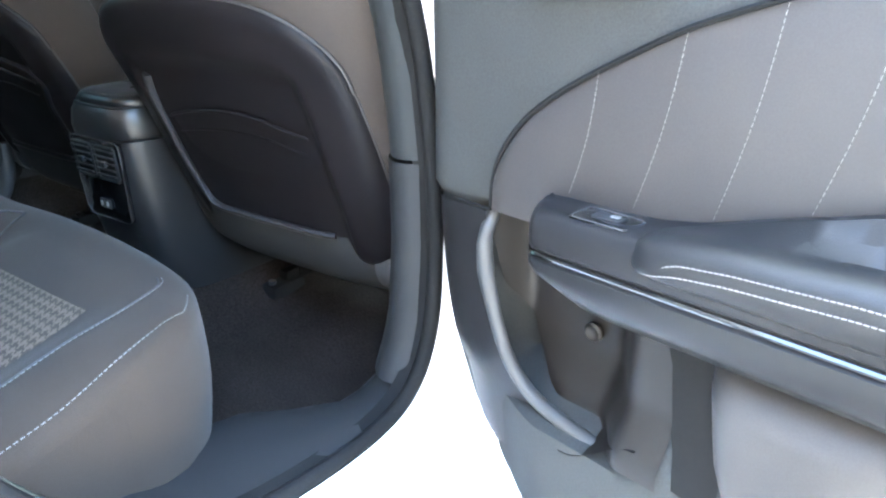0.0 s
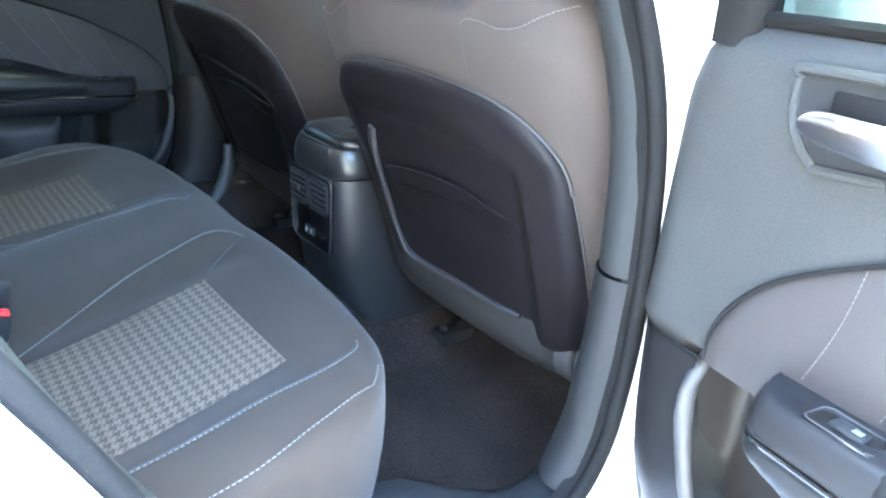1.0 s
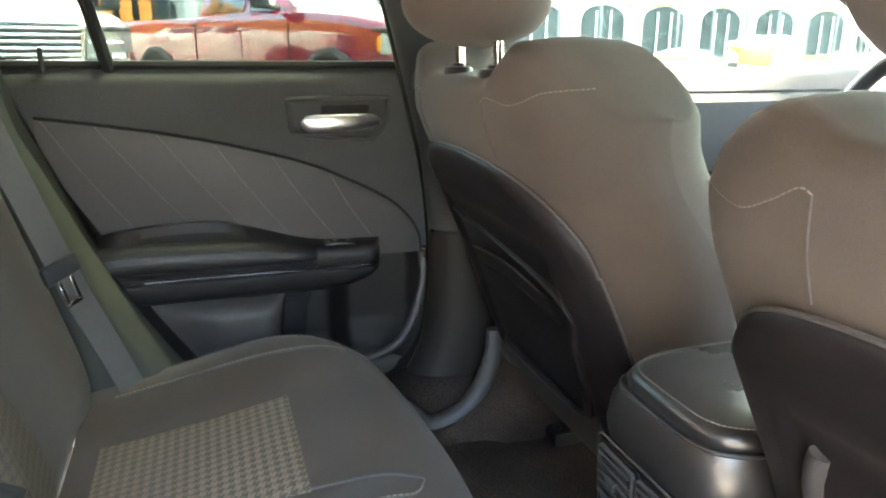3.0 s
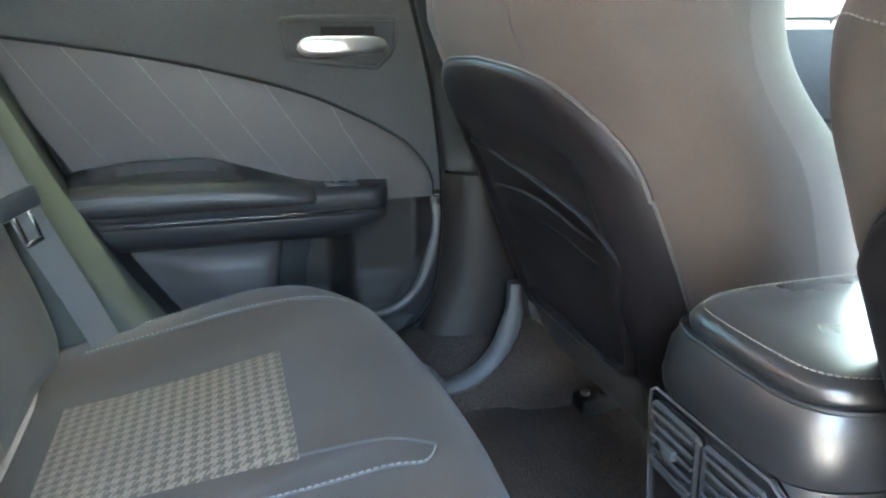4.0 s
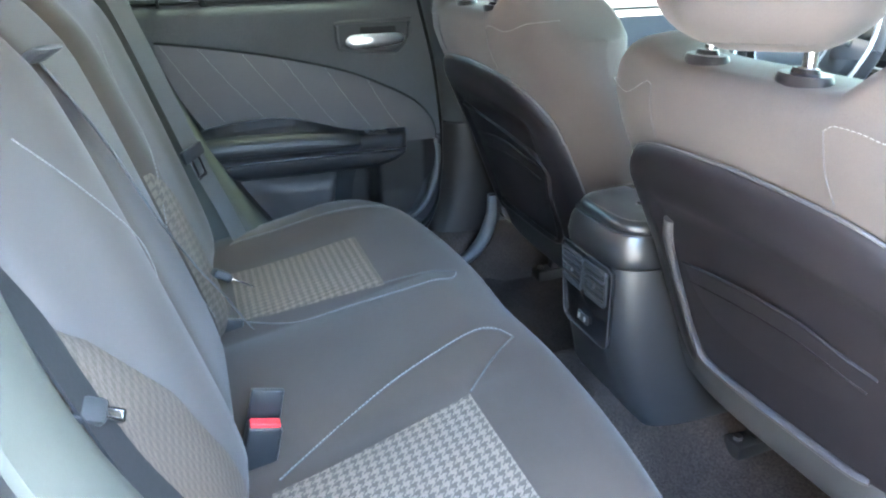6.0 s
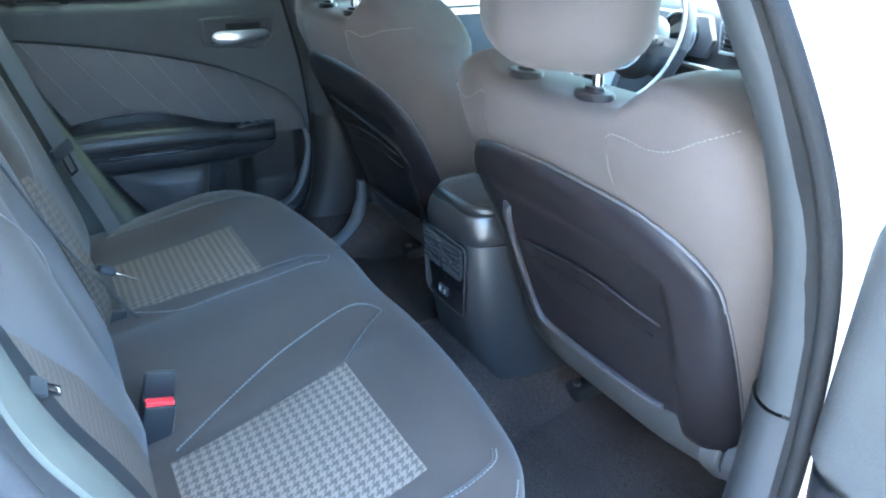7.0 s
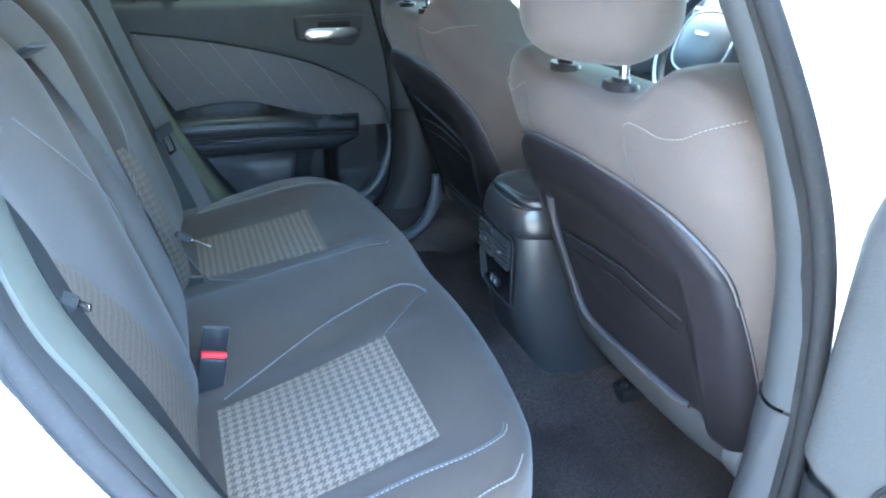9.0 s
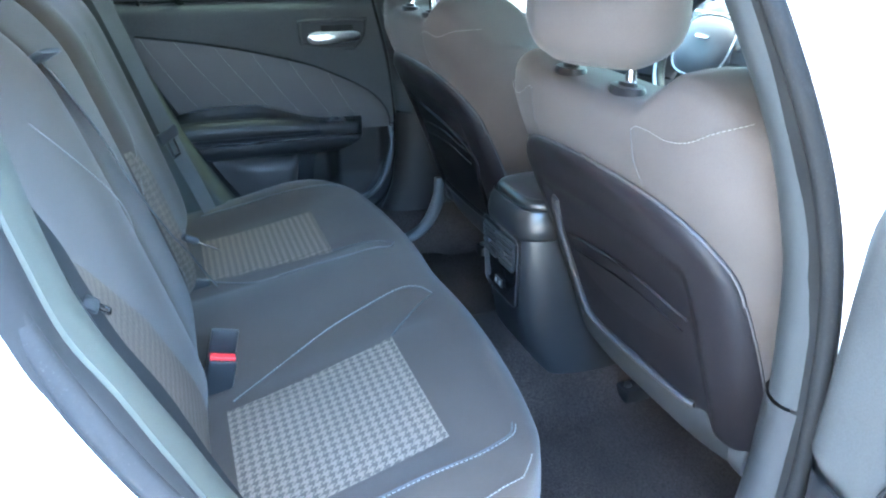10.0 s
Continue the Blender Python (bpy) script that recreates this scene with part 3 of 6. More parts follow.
belt([(-0.522, -0.43, 1.19), (-0.527, -0.405, 1.12), (-0.535, -0.375, 1.03), (-0.543, -0.335, 0.90), (-0.554, -0.290, 0.75), (-0.567, -0.252, 0.64), (-0.577, -0.228, 0.565)], 0.042, (0.68, -0.66, -0.26), ((-0.549, -0.300, 0.775), (0.05, 0.25, -0.9)), "grey outer seat belt hanging in front of the backrest")
belt([(0.105, -0.430, 1.058), (0.075, -0.385, 0.96), (0.02, -0.348, 0.84), (-0.06, -0.312, 0.73), (-0.105, -0.285, 0.665), (-0.128, -0.262, 0.61), (-0.150, -0.245, 0.570)], 0.047, (1, 0.1, 0.35), ((-0.101, -0.281, 0.695), (-0.1, 0.75, -0.5)), "grey centre seat belt hanging from the backrest")
# near strap in black: the shadow gap beside the backrest put into its colour
belt([(0.575, -0.425, 1.08), (0.575, -0.382, 0.99), (0.575, -0.366, 0.94), (0.575, -0.347, 0.88), (0.573, -0.316, 0.81), (0.570, -0.285, 0.72), (0.570, -0.25, 0.63)], 0.036, (1, 0, 0), ((0.577, -0.362, 0.928), (-0.6, 0.4, -0.65)), "outer seat belt beside the backrest, blackened as shade", 0.5, M_RUBBER)
g = thing("belt_guide", "black oval belt outlet on the backrest shoulder", "belt guide")
s = Shape()
s.loft([[(0.108 + r * 0.028 * math.cos(a * math.pi / 8), -0.424 + h + r * 0.016 * math.sin(a * math.pi / 8), 1.063 + h * 0.6 ) for a in range(16)] for r, h in ((1.0, -0.012), (1.0, 0.004), (0.85, 0.009), (0.6, 0.006))])
part("bezel", s, M_TRIM_DARK, g)


# ---- front seats ----
def front_seat(cx, inner, dz, lip_side=-1, head_shift=0.0, slump=0.0, lip_mat=None, head_lift=0.0):
    """A front seat seen from behind; inner: the side (+1 or -1) that faces the tunnel; dz: how much higher it is set."""
    seat = thing("front_seat", "charcoal cloth front bucket seat with a black shell on its back", "car seat", group="front seats")

    def half(z):
        return lerp_table([(0.40, 0.25), (0.50, 0.275), (0.62, 0.298), (0.75, 0.309), (0.80, 0.316), (0.86, 0.325), (0.93, 0.319), (0.99, 0.307), (1.03, 0.298), (1.10, 0.285)], z)

    def top(u):
        a = abs(u)
        return 1.036 + (0.044 - slump * smooth01(0.0, 0.4, u * inner)) * smooth01(0.38, 0.60, a) - (0.085 - 0.03 * smooth01(0.0, 0.4, -u * inner)) * smooth01(0.60, 1.04, a) ** 1.35

    def back_y(z):
        return lerp_table([(0.40, 0.462), (0.59, 0.387), (0.75, 0.327), (0.87, 0.276), (0.93, 0.247), (0.98, 0.225), (1.02, 0.221), (1.06, 0.224), (1.10, 0.23)], z)

    def at(u, v, front, lift=0.0):
        z = 0.49 + (top(u) - 0.49) * v
        tt = min(max((z - top(u) + 0.024) / 0.024, 0.0), 1.0)
        e = max(0.0, 1 - abs(u) ** 6) ** 0.45 * (0.70 + 0.30 * math.sqrt(1 - tt * tt))
        x = half(z) * u
        yb = back_y(z)
        depth = lerp_table([(0.42, 0.10), (0.6, 0.12), (0.8, 0.115), (0.95, 0.112), (1.0, 0.125), (1.1, 0.135)], z)
        bolster = 0.13 * smooth01(0.55, 0.92, abs(u)) * smooth01(1.14, 0.80, z)
        mid = yb + depth * lerp_table([(0.9, 0.62), (1.04, 0.50)], z) + bolster * 0.55 + (0.04 * smooth01(0.40, 0.66, abs(u)) + 0.025 * smooth01(0.6, 0.95, abs(u))) * smooth01(0.90, 1.06, z)
        y = mid + (depth * 0.5 + bolster * 0.45 - 0.02 * (1 - abs(u) ** 2)) * e if front else mid - (mid - yb - 0.03 * abs(u) ** 3) * e - lift
        return (cx + x, y, z + dz)

    us = [math.sin(math.pi / 2 * i / 18) for i in range(-18, 19)]
    vs = [0.96 * i / 30 for i in range(30)] + [0.96 + 0.04 * math.sin(math.pi / 2 * i / 6) for i in range(7)]
    s = Shape().grid([[at(u, v, False) for u in us] for v in vs]).grid([[at(u, v, True) for u in us] for v in vs], flip=True)
    s.grid([[at(u, vs[0], False) for u in us], [at(u, vs[0], True) for u in us]])
    ridge = [[at(u, 1.0, False), at(u, 1.0, True)] for u in us]
    s.grid([[a, tuple(a[k] * 0.75 + b[k] * 0.25 + (0.003 if k == 2 else 0) for k in range(3)), tuple((a[k] + b[k]) / 2 + (0.004 if k == 2 else 0) for k in range(3)), b] for a, b in ridge])
    part("backrest", s, M_CLOTH, seat, "charcoal cloth backrest", angle=75)

    def v_of(u, z):
        return (z - 0.49) / (top(u) - 0.49)

    # the black shell, its recess, the map pocket and the raised lip
    def shell_top(u):
        a = abs(u)
        return 0.938 - 0.010 * a - 0.108 * (1 - math.sqrt(max(0.0, 1 - a ** 4.4)))

    def shell(u, w, lift=None):
        """u -1..1 across, w 0 at the foot to 1 at the upper edge."""
        wide = 0.85 - 0.028 * w - 0.034 * w ** 4
        z = 0.43 + (shell_top(u) - 0.43) * w + 0.010 * (1 - w) * smooth01(0.85, 1.0, abs(u))
        uu = u * wide
        foot = 0.225 + 0.022 * smooth01(0.84, 1.0, abs(u)) ** 2
        e = max(0.0, min(1.0, min(1 - abs(u), (1 - w) * 1.6, (w - foot) * 1.8 + 0.004, 0.10) / 0.10))
        h = 0.017 * math.sqrt(max(0.0, 1 - (1 - e) ** 2))
        a = abs(u)
        sink = 0.010 * smooth01(0.74, 0.66, a) * smooth01(0.86, 0.80, w)
        return at(uu, v_of(uu, z), False, (h - sink) if lift is None else lift)

    us2 = [math.sin(math.pi / 2 * i / 36) for i in range(-36, 37)]
    ws = [0.225 + 0.055 * (1 - math.cos(math.pi / 2 * i / 6)) for i in range(6)] + [0.28 + i / 28 * 0.62 for i in range(29)] + [0.9 + 0.1 * math.sin(math.pi / 2 * i / 7) for i in range(1, 8)]
    part("back_shell", Shape().grid([[shell(u, w + 0.022 * smooth01(0.84, 1.0, abs(u)) ** 2 * (1 - w) / 0.775) for u in us2] for w in ws]), M_PANEL, seat, "black moulded back shell", angle=60)
    # pocket: a sheet standing off the recess, its upper rim sagging
    rows = []
    for i in range(13):
        row = []
        for j in range(25):
            u = -0.62 + 1.24 * j / 24
            rim = 0.635 + 0.045 * (1 - ((u + 0.25 * lip_side) / 0.9) ** 2) - 0.03 * smooth01(0.2, 0.6, -u * lip_side)
            w = 0.31 + (rim - 0.31) * i / 12
            row.append(shell(u, w, 0.004 + 0.010 * (i / 12) ** 1.5 * math.sin(math.pi * min(max(j / 24, 0.02), 0.98)) ** 0.5))
        rows.append(row)
    s = Shape().grid(rows).grid([rows[-1], [(p[0], p[1] + 0.007, p[2] - 0.004) for p in rows[-1]]])
    part("map_pocket", s, M_PANEL, seat, "black elastic map pocket", angle=60)
    part("pocket_rim", Shape().tube([Vector(p) + Vector((0, -0.001, 0.001)) for p in rows[-1]], 0.0026, 6), M_PANEL, seat)
    part("pocket_hem", Shape().tube([Vector(p) + Vector((0, -0.0012, 0)) for p in rows[-3][1:-1]], 0.0022, 6, flat=0.6), M_PANEL, seat)
    tn = lip_side
    lip = [shell(tn * 0.60, 0.78, 0.008), shell(inner * 0.665, 0.70, 0.012), shell(inner * 0.68, 0.52, 0.013), shell(inner * 0.66, 0.37, 0.013), shell(inner * 0.58, 0.31, 0.013), shell(inner * 0.3, 0.30, 0.013), shell(0.0, 0.30, 0.013), shell(-inner * 0.45, 0.305, 0.012), shell(-inner * 0.56, 0.31, 0.006)]
    part("shell_lip", Shape().tube(spline(lip, 8), 0.0085, 8, flat=0.7), lip_mat or M_PANEL_SIDE, seat, "raised edge of the shell", angle=60)
    # piping where shell and cloth meet
    edge = [shell(-1.0, w, 0.002) for w in ws[6:-1:2]] + [shell(u, 1.0, 0.0045) for u in us2] + [shell(1.0, w, 0.002) for w in ws[6:-1:2][::-1]]
    part("piping", Shape().tube(edge, 0.0021, 6), M_PIPING, seat, "grey edge piping")
    # seams of the cover
    for sg in (1, -1):
        zig = [Vector(at(sg * u, v_of(u, z), False, 0.003)) + Vector((0, 0, 0.0025 * smooth01(0.6, 0.75, u))) for u, z in ((0.425, 0.940), (0.418, 0.972), (0.415, 1.008), (0.45, 1.014), (0.53, 1.013), (0.61, 1.009), (0.70, 1.012), (0.78, 1.021 if sg == inner else 1.025), (0.84, 1.025 if sg == inner else 1.034), (0.88, 1.028 if sg == inner else 1.041))]
        part("stitching", stitches(spline(zig[2:], 8), 0.0056, 0.0036, 0.0005), M_THREAD, seat, "pale stitching")
        part("seam", Shape().tube(spline(zig[:3], 8), 0.0007, 5), M_THREAD_DARK, seat)
    # lower side shield, recliner knob, cushion and base
    rows = []
    for i in range(25):
        u = -1 + i / 12
        a = abs(u)
        out = 0.004 + 0.03 * a ** 4
        k = 0.815 if u * inner < 0 else 1.0
        rows.append([(cx + w * u * k, y + out, z + dz) for w, y, z in ((0.262, 0.374, 0.585), (0.264, 0.384, 0.555), (0.264, 0.404, 0.510), (0.262, 0.418, 0.492), (0.258, 0.432, 0.480), (0.250, 0.46, 0.477))] + [(cx + 0.24 * u * k, 0.52, 0.47 + dz)])
    part("lower_shield", Shape().grid(rows), M_SHIELD, seat, "grey plastic shield below the shell", angle=60)
    # round recliner cover in two steps, with a dark gap between them
    for name, steps, mat, label in (("recliner_base", ((0.050, 0.196), (0.051, 0.222), (0.048, 0.226), (0.040, 0.227)), M_BIN_EDGE, "round grey recliner base"), ("recliner_gap", ((0.043, 0.226), (0.043, 0.233)), M_RUBBER, ""), ("recliner_knob", ((0.042, 0.232), (0.0465, 0.233), (0.0465, 0.250), (0.043, 0.255), (0.020, 0.257)), M_BIN_EDGE, "round grey recliner cover")):
        ringsk = [[(cx - inner * h, 0.455 + r * math.cos(a * math.pi / 12), 0.540 + dz + r * math.sin(a * math.pi / 12)) for a in range(24)] for r, h in steps]
        part(name, Shape().loft(ringsk), mat, seat, label, angle=50)
    rows = []
    for i in range(13):
        y = 0.54 + 0.46 * i / 12
        row = []
        for j in range(17):
            u = -1 + j / 8
            e = max(0.0, 1 - abs(u) ** 6) ** 0.5
            row.append((cx + 0.255 * u, y, 0.52 + dz + 0.07 * e + 0.03 * smooth01(0.5, 0.9, abs(u)) - (0.06 * smooth01(0.9, 1.0, y))))
        rows.append(row)
    s = Shape().grid(rows)
    s.grid([[r[0], (r[0][0], r[0][1], 0.44)] for r in rows]).grid([[r[-1], (r[-1][0], r[-1][1], 0.44)] for r in rows]).grid([rows[0], [(p[0], p[1], 0.42) for p in rows[0]]])
    part("seat_cushion", s, M_CLOTH, seat, angle=60)
    for off in (-0.19, 0.19):
        part("seat_rail", Shape().box((cx + off, 0.79, 0.385), (0.035, 0.42, 0.05), 0.008), M_RUBBER, seat)
        foot = part("rail_foot", Shape().box((cx + off, 0.545, 0.352), (0.046, 0.085, 0.03), 0.008).box((cx + off, 0.565, 0.372), (0.026, 0.04, 0.028), 0.006), M_RUBBER, seat, "dark bolted rail foot")
        part("bolt", Shape().tube([(cx + off, 0.518, 0.364), (cx + off, 0.518, 0.374)], 0.008, 8), M_PANEL_SIDE, foot, "dull bolt head")
    # head restraint with two posts
    rows = []
    hx = cx + head_shift
    hz0, hz1 = 1.065 + dz + head_lift, 1.275 + dz + head_lift

    def head(u, v, front):
        wide = lerp_table([(0, 0.084), (0.06, 0.100), (0.14, 0.117), (0.26, 0.129), (0.5, 0.130), (0.8, 0.117), (1.0, 0.098)], v)
        ridge = 0.009 * math.exp(-(u * 3.2) ** 2) * smooth01(0.0, 0.15, v)
        e = max(0.0, 1 - abs(u) ** 2.3) ** 0.43 * max(0.0, 1 - abs(2 * v - 1) ** 9) ** 0.5
        ym = 0.252 - 0.008 * v
        thick = lerp_table([(0, 0.074), (0.2, 0.086), (0.6, 0.082), (1, 0.055)], v)
        sag = -0.008 * (1 - abs(u)) * (1 - v) ** 6
        return (hx + wide * u * (1 - 0.06 * abs(2 * v - 1) ** 8), ym + (thick * e if front else -thick * e * (1 - 0.16 * abs(u) ** 1.3) - ridge), hz0 + (hz1 - hz0) * v + sag)

    hv = [0.5 - 0.5 * math.cos(math.pi * i / 26) for i in range(27)]
    s = Shape().grid([[head(u, v, False) for u in us] for v in hv]).grid([[head(u, v, True) for u in us] for v in hv], flip=True)
    rest = part("head_restraint", s, M_CLOTH, seat, "padded charcoal head restraint", angle=70)
    low = [head(u, 0.045, False) for u in [i / 20 * 0.98 for i in range(-20, 21)]]
    part("stitching", stitches([Vector(p) + Vector((0, -0.001, 0)) for p in low], 0.006, 0.004, 0.0004), M_THREAD_DARK, rest)
    for off in (-0.069, 0.069):
        x, y = hx + off, 0.254
        z = 1.041 + dz
        part("post", Shape().tube([(x, y + 0.006, z - 0.02), (x, y + 0.003, z + 0.02), (x, y, z + 0.085)], 0.0070, 12), M_CHROME, rest, "chromed steel post")
        lo = [[(x + r * 1.35 * math.cos(a * math.pi / 10), y + r * 0.85 * math.sin(a * math.pi / 10), z + h) for a in range(20)] for r, h in ((0.021, -0.020), (0.0225, -0.001), (0.0205, 0.004), (0.012, 0.0045), (0.010, 0.009), (0.007, 0.009))]
        part("post_bezel", Shape().loft(lo), M_PANEL, rest, "oval black post guide")
    return seat


front_seat(0.365, -1, 0.0, head_shift=-0.005, slump=0.026)
front_seat(-0.385, 1, 0.012, head_shift=0.022, head_lift=0.013, lip_mat=M_PANEL)


# ---- centre console ----
console = thing("centre_console", "dark grey centre console with a padded black leather lid", "console")


def console_ring(z, half, back, frontw, n=5.0):
    """A rounded outline at height z, from y = back forwards."""
    pts = []
    mid, dep = back + 0.20, 0.20
    for k in range(40):
        a = 2 * math.pi * k / 40
        c, d = math.cos(a), math.sin(a)
        pts.append((0.024 + half * math.copysign(abs(c) ** (2 / n), c), mid + dep * math.copysign(abs(d) ** (2 / n), d), z))
    return pts


s = Shape().loft([console_ring(0.40, 0.118, 0.345, 0), console_ring(0.46, 0.112, 0.315, 0), console_ring(0.56, 0.106, 0.292, 0), console_ring(0.68, 0.100, 0.286, 0), console_ring(0.692, 0.099, 0.288, 0)])
part("body", s, M_CONSOLE, console, "dark grey grained console body", angle=50)
s = Shape().loft([console_ring(0.696, 0.101, 0.284, 0), console_ring(0.71, 0.103, 0.282, 0), console_ring(0.736, 0.101, 0.286, 0), console_ring(0.75, 0.096, 0.294, 0)])
lid = part("lid_base", s, M_LID, console, "smooth dark lid base", angle=50)
s = Shape().loft([console_ring(0.749, 0.092, 0.300, 0), console_ring(0.757, 0.094, 0.298, 0), console_ring(0.765, 0.090, 0.303, 0), console_ring(0.769, 0.082, 0.313, 0), console_ring(0.770, 0.05, 0.345, 0)])
pad = part("lid_pad", s, M_LID, console, "black leather arm pad", angle=60)
loop = console_ring(0.7675, 0.0868, 0.3075, 0)
part("stitching", stitches([(x, y, z + 0.0012) for x, y, z in loop + loop[:1]], 0.005, 0.0034, 0.0006), M_THREAD, pad, "pale stitching")
loop = console_ring(0.7495, 0.0965, 0.2935, 0)
part("piping", Shape().tube(loop + loop[:1], 0.0022, 6), M_LEATHER, pad)


def on_console(x, z, lift):
    """A place on the console's rear face."""
    y = lerp_table([(0.46, 0.315), (0.56, 0.292), (0.68, 0.286), (0.71, 0.284)], z)
    return (x * 1.12 + 0.024, y - lift + 0.012 * (abs(x) / 0.1) ** 4, z)


outline = [(-0.060, 0.695), (0.060, 0.695), (0.069, 0.688), (0.070, 0.675), (0.064, 0.56), (0.060, 0.548), (0.050, 0.543), (-0.050, 0.543), (-0.060, 0.548), (-0.064, 0.56), (-0.070, 0.675), (-0.069, 0.688)]
s = Shape().prism(outline, lambda a, b, d: on_console(a, b, d), -0.004, 0.004, 0.0015)
facia = part("vent_panel", s, M_GLOSS, console, "gloss black rear panel")
s = Shape().tube([on_console(a, b, 0.0042) for a, b in outline + outline[:1]], 0.0010, 6)
part("panel_edge", s, M_PANEL_SIDE, facia, "thin bright edging")
for cxv in (-0.0315, 0.0315):
    frame_pts = [(cxv - 0.026, 0.683), (cxv + 0.026, 0.683), (cxv + 0.028, 0.680), (cxv + 0.027, 0.628), (cxv + 0.024, 0.624), (cxv - 0.024, 0.624), (cxv - 0.027, 0.628), (cxv - 0.028, 0.680)]
    vent = part("air_vent", Shape().tube([on_console(a, b, 0.0055) for a, b in frame_pts + frame_pts[:1]], 0.0028, 6), M_TRIM_DARK, console, "slatted rear air vent")
    part("vent_back", Shape().prism(frame_pts, lambda a, b, d: on_console(a, b, d), 0.002, 0.0045), M_RUBBER, vent)
    for i in range(5):
        z = 0.632 + i * 0.0112
        part("slat", Shape().box(on_console(cxv, z, 0.0065), (0.056, 0.008, 0.0035), 0.001, Euler((radians(-25), 0, 0)).to_matrix()), M_TRIM_DARK, vent)
    part("vane_tab", Shape().box(on_console(cxv, 0.654, 0.010), (0.016, 0.008, 0.010), 0.002), M_TRIM, vent)
port = part("usb_socket", Shape().box(on_console(0.0, 0.574, 0.004), (0.034, 0.004, 0.018), 0.002), M_TRIM_DARK, console)
for off in (-0.008, 0.008):
    part("port", Shape().box(on_console(off, 0.5745, 0.0065), (0.0045, 0.002, 0.0085), 0.0006), M_SILVER, port, "pale lit port")
# front part of the console with selector
s = Shape().loft([console_ring(0.40, 0.115, 0.70, 0), console_ring(0.60, 0.115, 0.70, 0), console_ring(0.64, 0.105, 0.71, 0)])
part("front_console", s, M_TRIM_DARK, console, angle=50)


# ---- rear doors ----
def rear_door(sign, seam, belt_rise, cup_rise, cup_y, rise, seams, label):
    """A rear door in its closed place; sign: the side of the car; seam: height of the line below the leather panel."""
    door = thing("rear_door", label, "car door", group="rear doors")

    def deep(y, z):
        """Half width of the car at the lining."""
        return 0.750 - 0.008 * smooth01(seam - 0.02, seam + 0.35, z) + 0.02 * smooth01(seam - 0.1, seam - 0.35, z)

    def P(y, z, inn=0.0):
        return (sign * (deep(y, z) - inn), y, z)

    belt_z = seam + belt_rise

    def front_edge(z):
        return lerp_table([(seam - 0.36, 0.285), (seam - 0.28, 0.362), (seam - 0.18, 0.390), (seam, 0.407), (seam + 0.25, 0.415 - 0.016 * (sign > 0)), (belt_z - 0.02, 0.405 - 0.02 * (sign > 0)), (belt_z, 0.385 - 0.02 * (sign > 0))], z)

    def rear_edge(z):
        return lerp_table([(seam - 0.36, -0.02), (seam - 0.22, -0.12), (seam - 0.09, -0.205), (seam + 0.13, -0.342), (belt_z, -0.43)], z)

    rows = []
    nz, ny = 44, 56
    for i in range(nz + 1):
        z = seam - 0.36 + (belt_rise + 0.36) * i / nz
        row = []
        for j in range(ny + 1):
            y = rear_edge(z) + (front_edge(z) - rear_edge(z)) * j / ny
            d = min(front_edge(z) - y, 0.05)
            inn = -(0.05 - math.sqrt(max(0.0, 0.05 ** 2 - (0.05 - d) ** 2))) * 0.8
            e = min(y - rear_edge(z), 0.03)
            inn -= 0.03 - math.sqrt(max(0.0, 0.03 ** 2 - (0.03 - e) ** 2))
            t = min(belt_z - z, 0.04)
            inn -= (0.04 - math.sqrt(max(0.0, 0.04 ** 2 - (0.04 - t) ** 2))) * 0.7
            low = smooth01(seam + 0.004, seam - 0.004, z)
            # map bin: hollow in front, bulging lower wall behind
            inn -= 0.080 * low * smooth01(0.318, 0.285, y) * smooth01(0.07, 0.14, y) * smooth01(seam - 0.225, seam - 0.19, z)
            inn += 0.030 * smooth01(seam - 0.14, seam - 0.20, z) * smooth01(0.30, 0.2, y)
            inn -= 0.010 * smooth01(0.29, 0.30, y) * low
            row.append(P(y, z, inn))
        rows.append(row)
    part("lining", Shape().grid(rows), M_DOOR, door, "soft grey door lining", angle=50)
    # darker hinge-side lower cover
    out = []
    for i in range(14):
        z = seam - 0.003 - 0.30 * i / 13
        ridge = lerp_table([(seam - 0.25, 0.17), (seam - 0.22, 0.20), (seam - 0.20, 0.228), (seam - 0.16, 0.264), (seam - 0.09, 0.289), (seam, 0.298)], z) if z > seam - 0.21 else 0.2
        fe = front_edge(z) - 0.005
        out.append([P(ridge + (fe - ridge) * t, z, 0.004 - 0.038 * max(0.0, (t - 0.55) / 0.45) ** 2) for t in (0.0, 0.15, 0.35, 0.55, 0.75, 0.9, 1.0)])
    part("hinge_cover", Shape().grid(out), M_LEATHER, door, "black plastic lower cover")
    # dark pocket wall between the bin edge and the band under the armrest
    wall = []
    for i in range(31):
        z = seam - 0.006 - 0.205 * i / 30
        ridge = lerp_table([(seam - 0.22, 0.18), (seam - 0.20, 0.226), (seam - 0.16, 0.262), (seam - 0.09, 0.287), (seam, 0.296)], z)
        row = []
        for j in range(41):
            y = 0.06 + (ridge - 0.06) * j / 40
            hollow = -0.055 * smooth01(0.30, 0.27, y) * smooth01(0.10, 0.16, y) * smooth01(seam - 0.24, seam - 0.20, z)
            row.append(P(y, z, 0.004 + hollow + 0.030 * smooth01(seam - 0.14, seam - 0.20, z) * smooth01(0.30, 0.2, y)))
        wall.append(row)
    part("bin_wall", Shape().grid(wall), M_BIN, door, "dark plastic bin wall", angle=60)
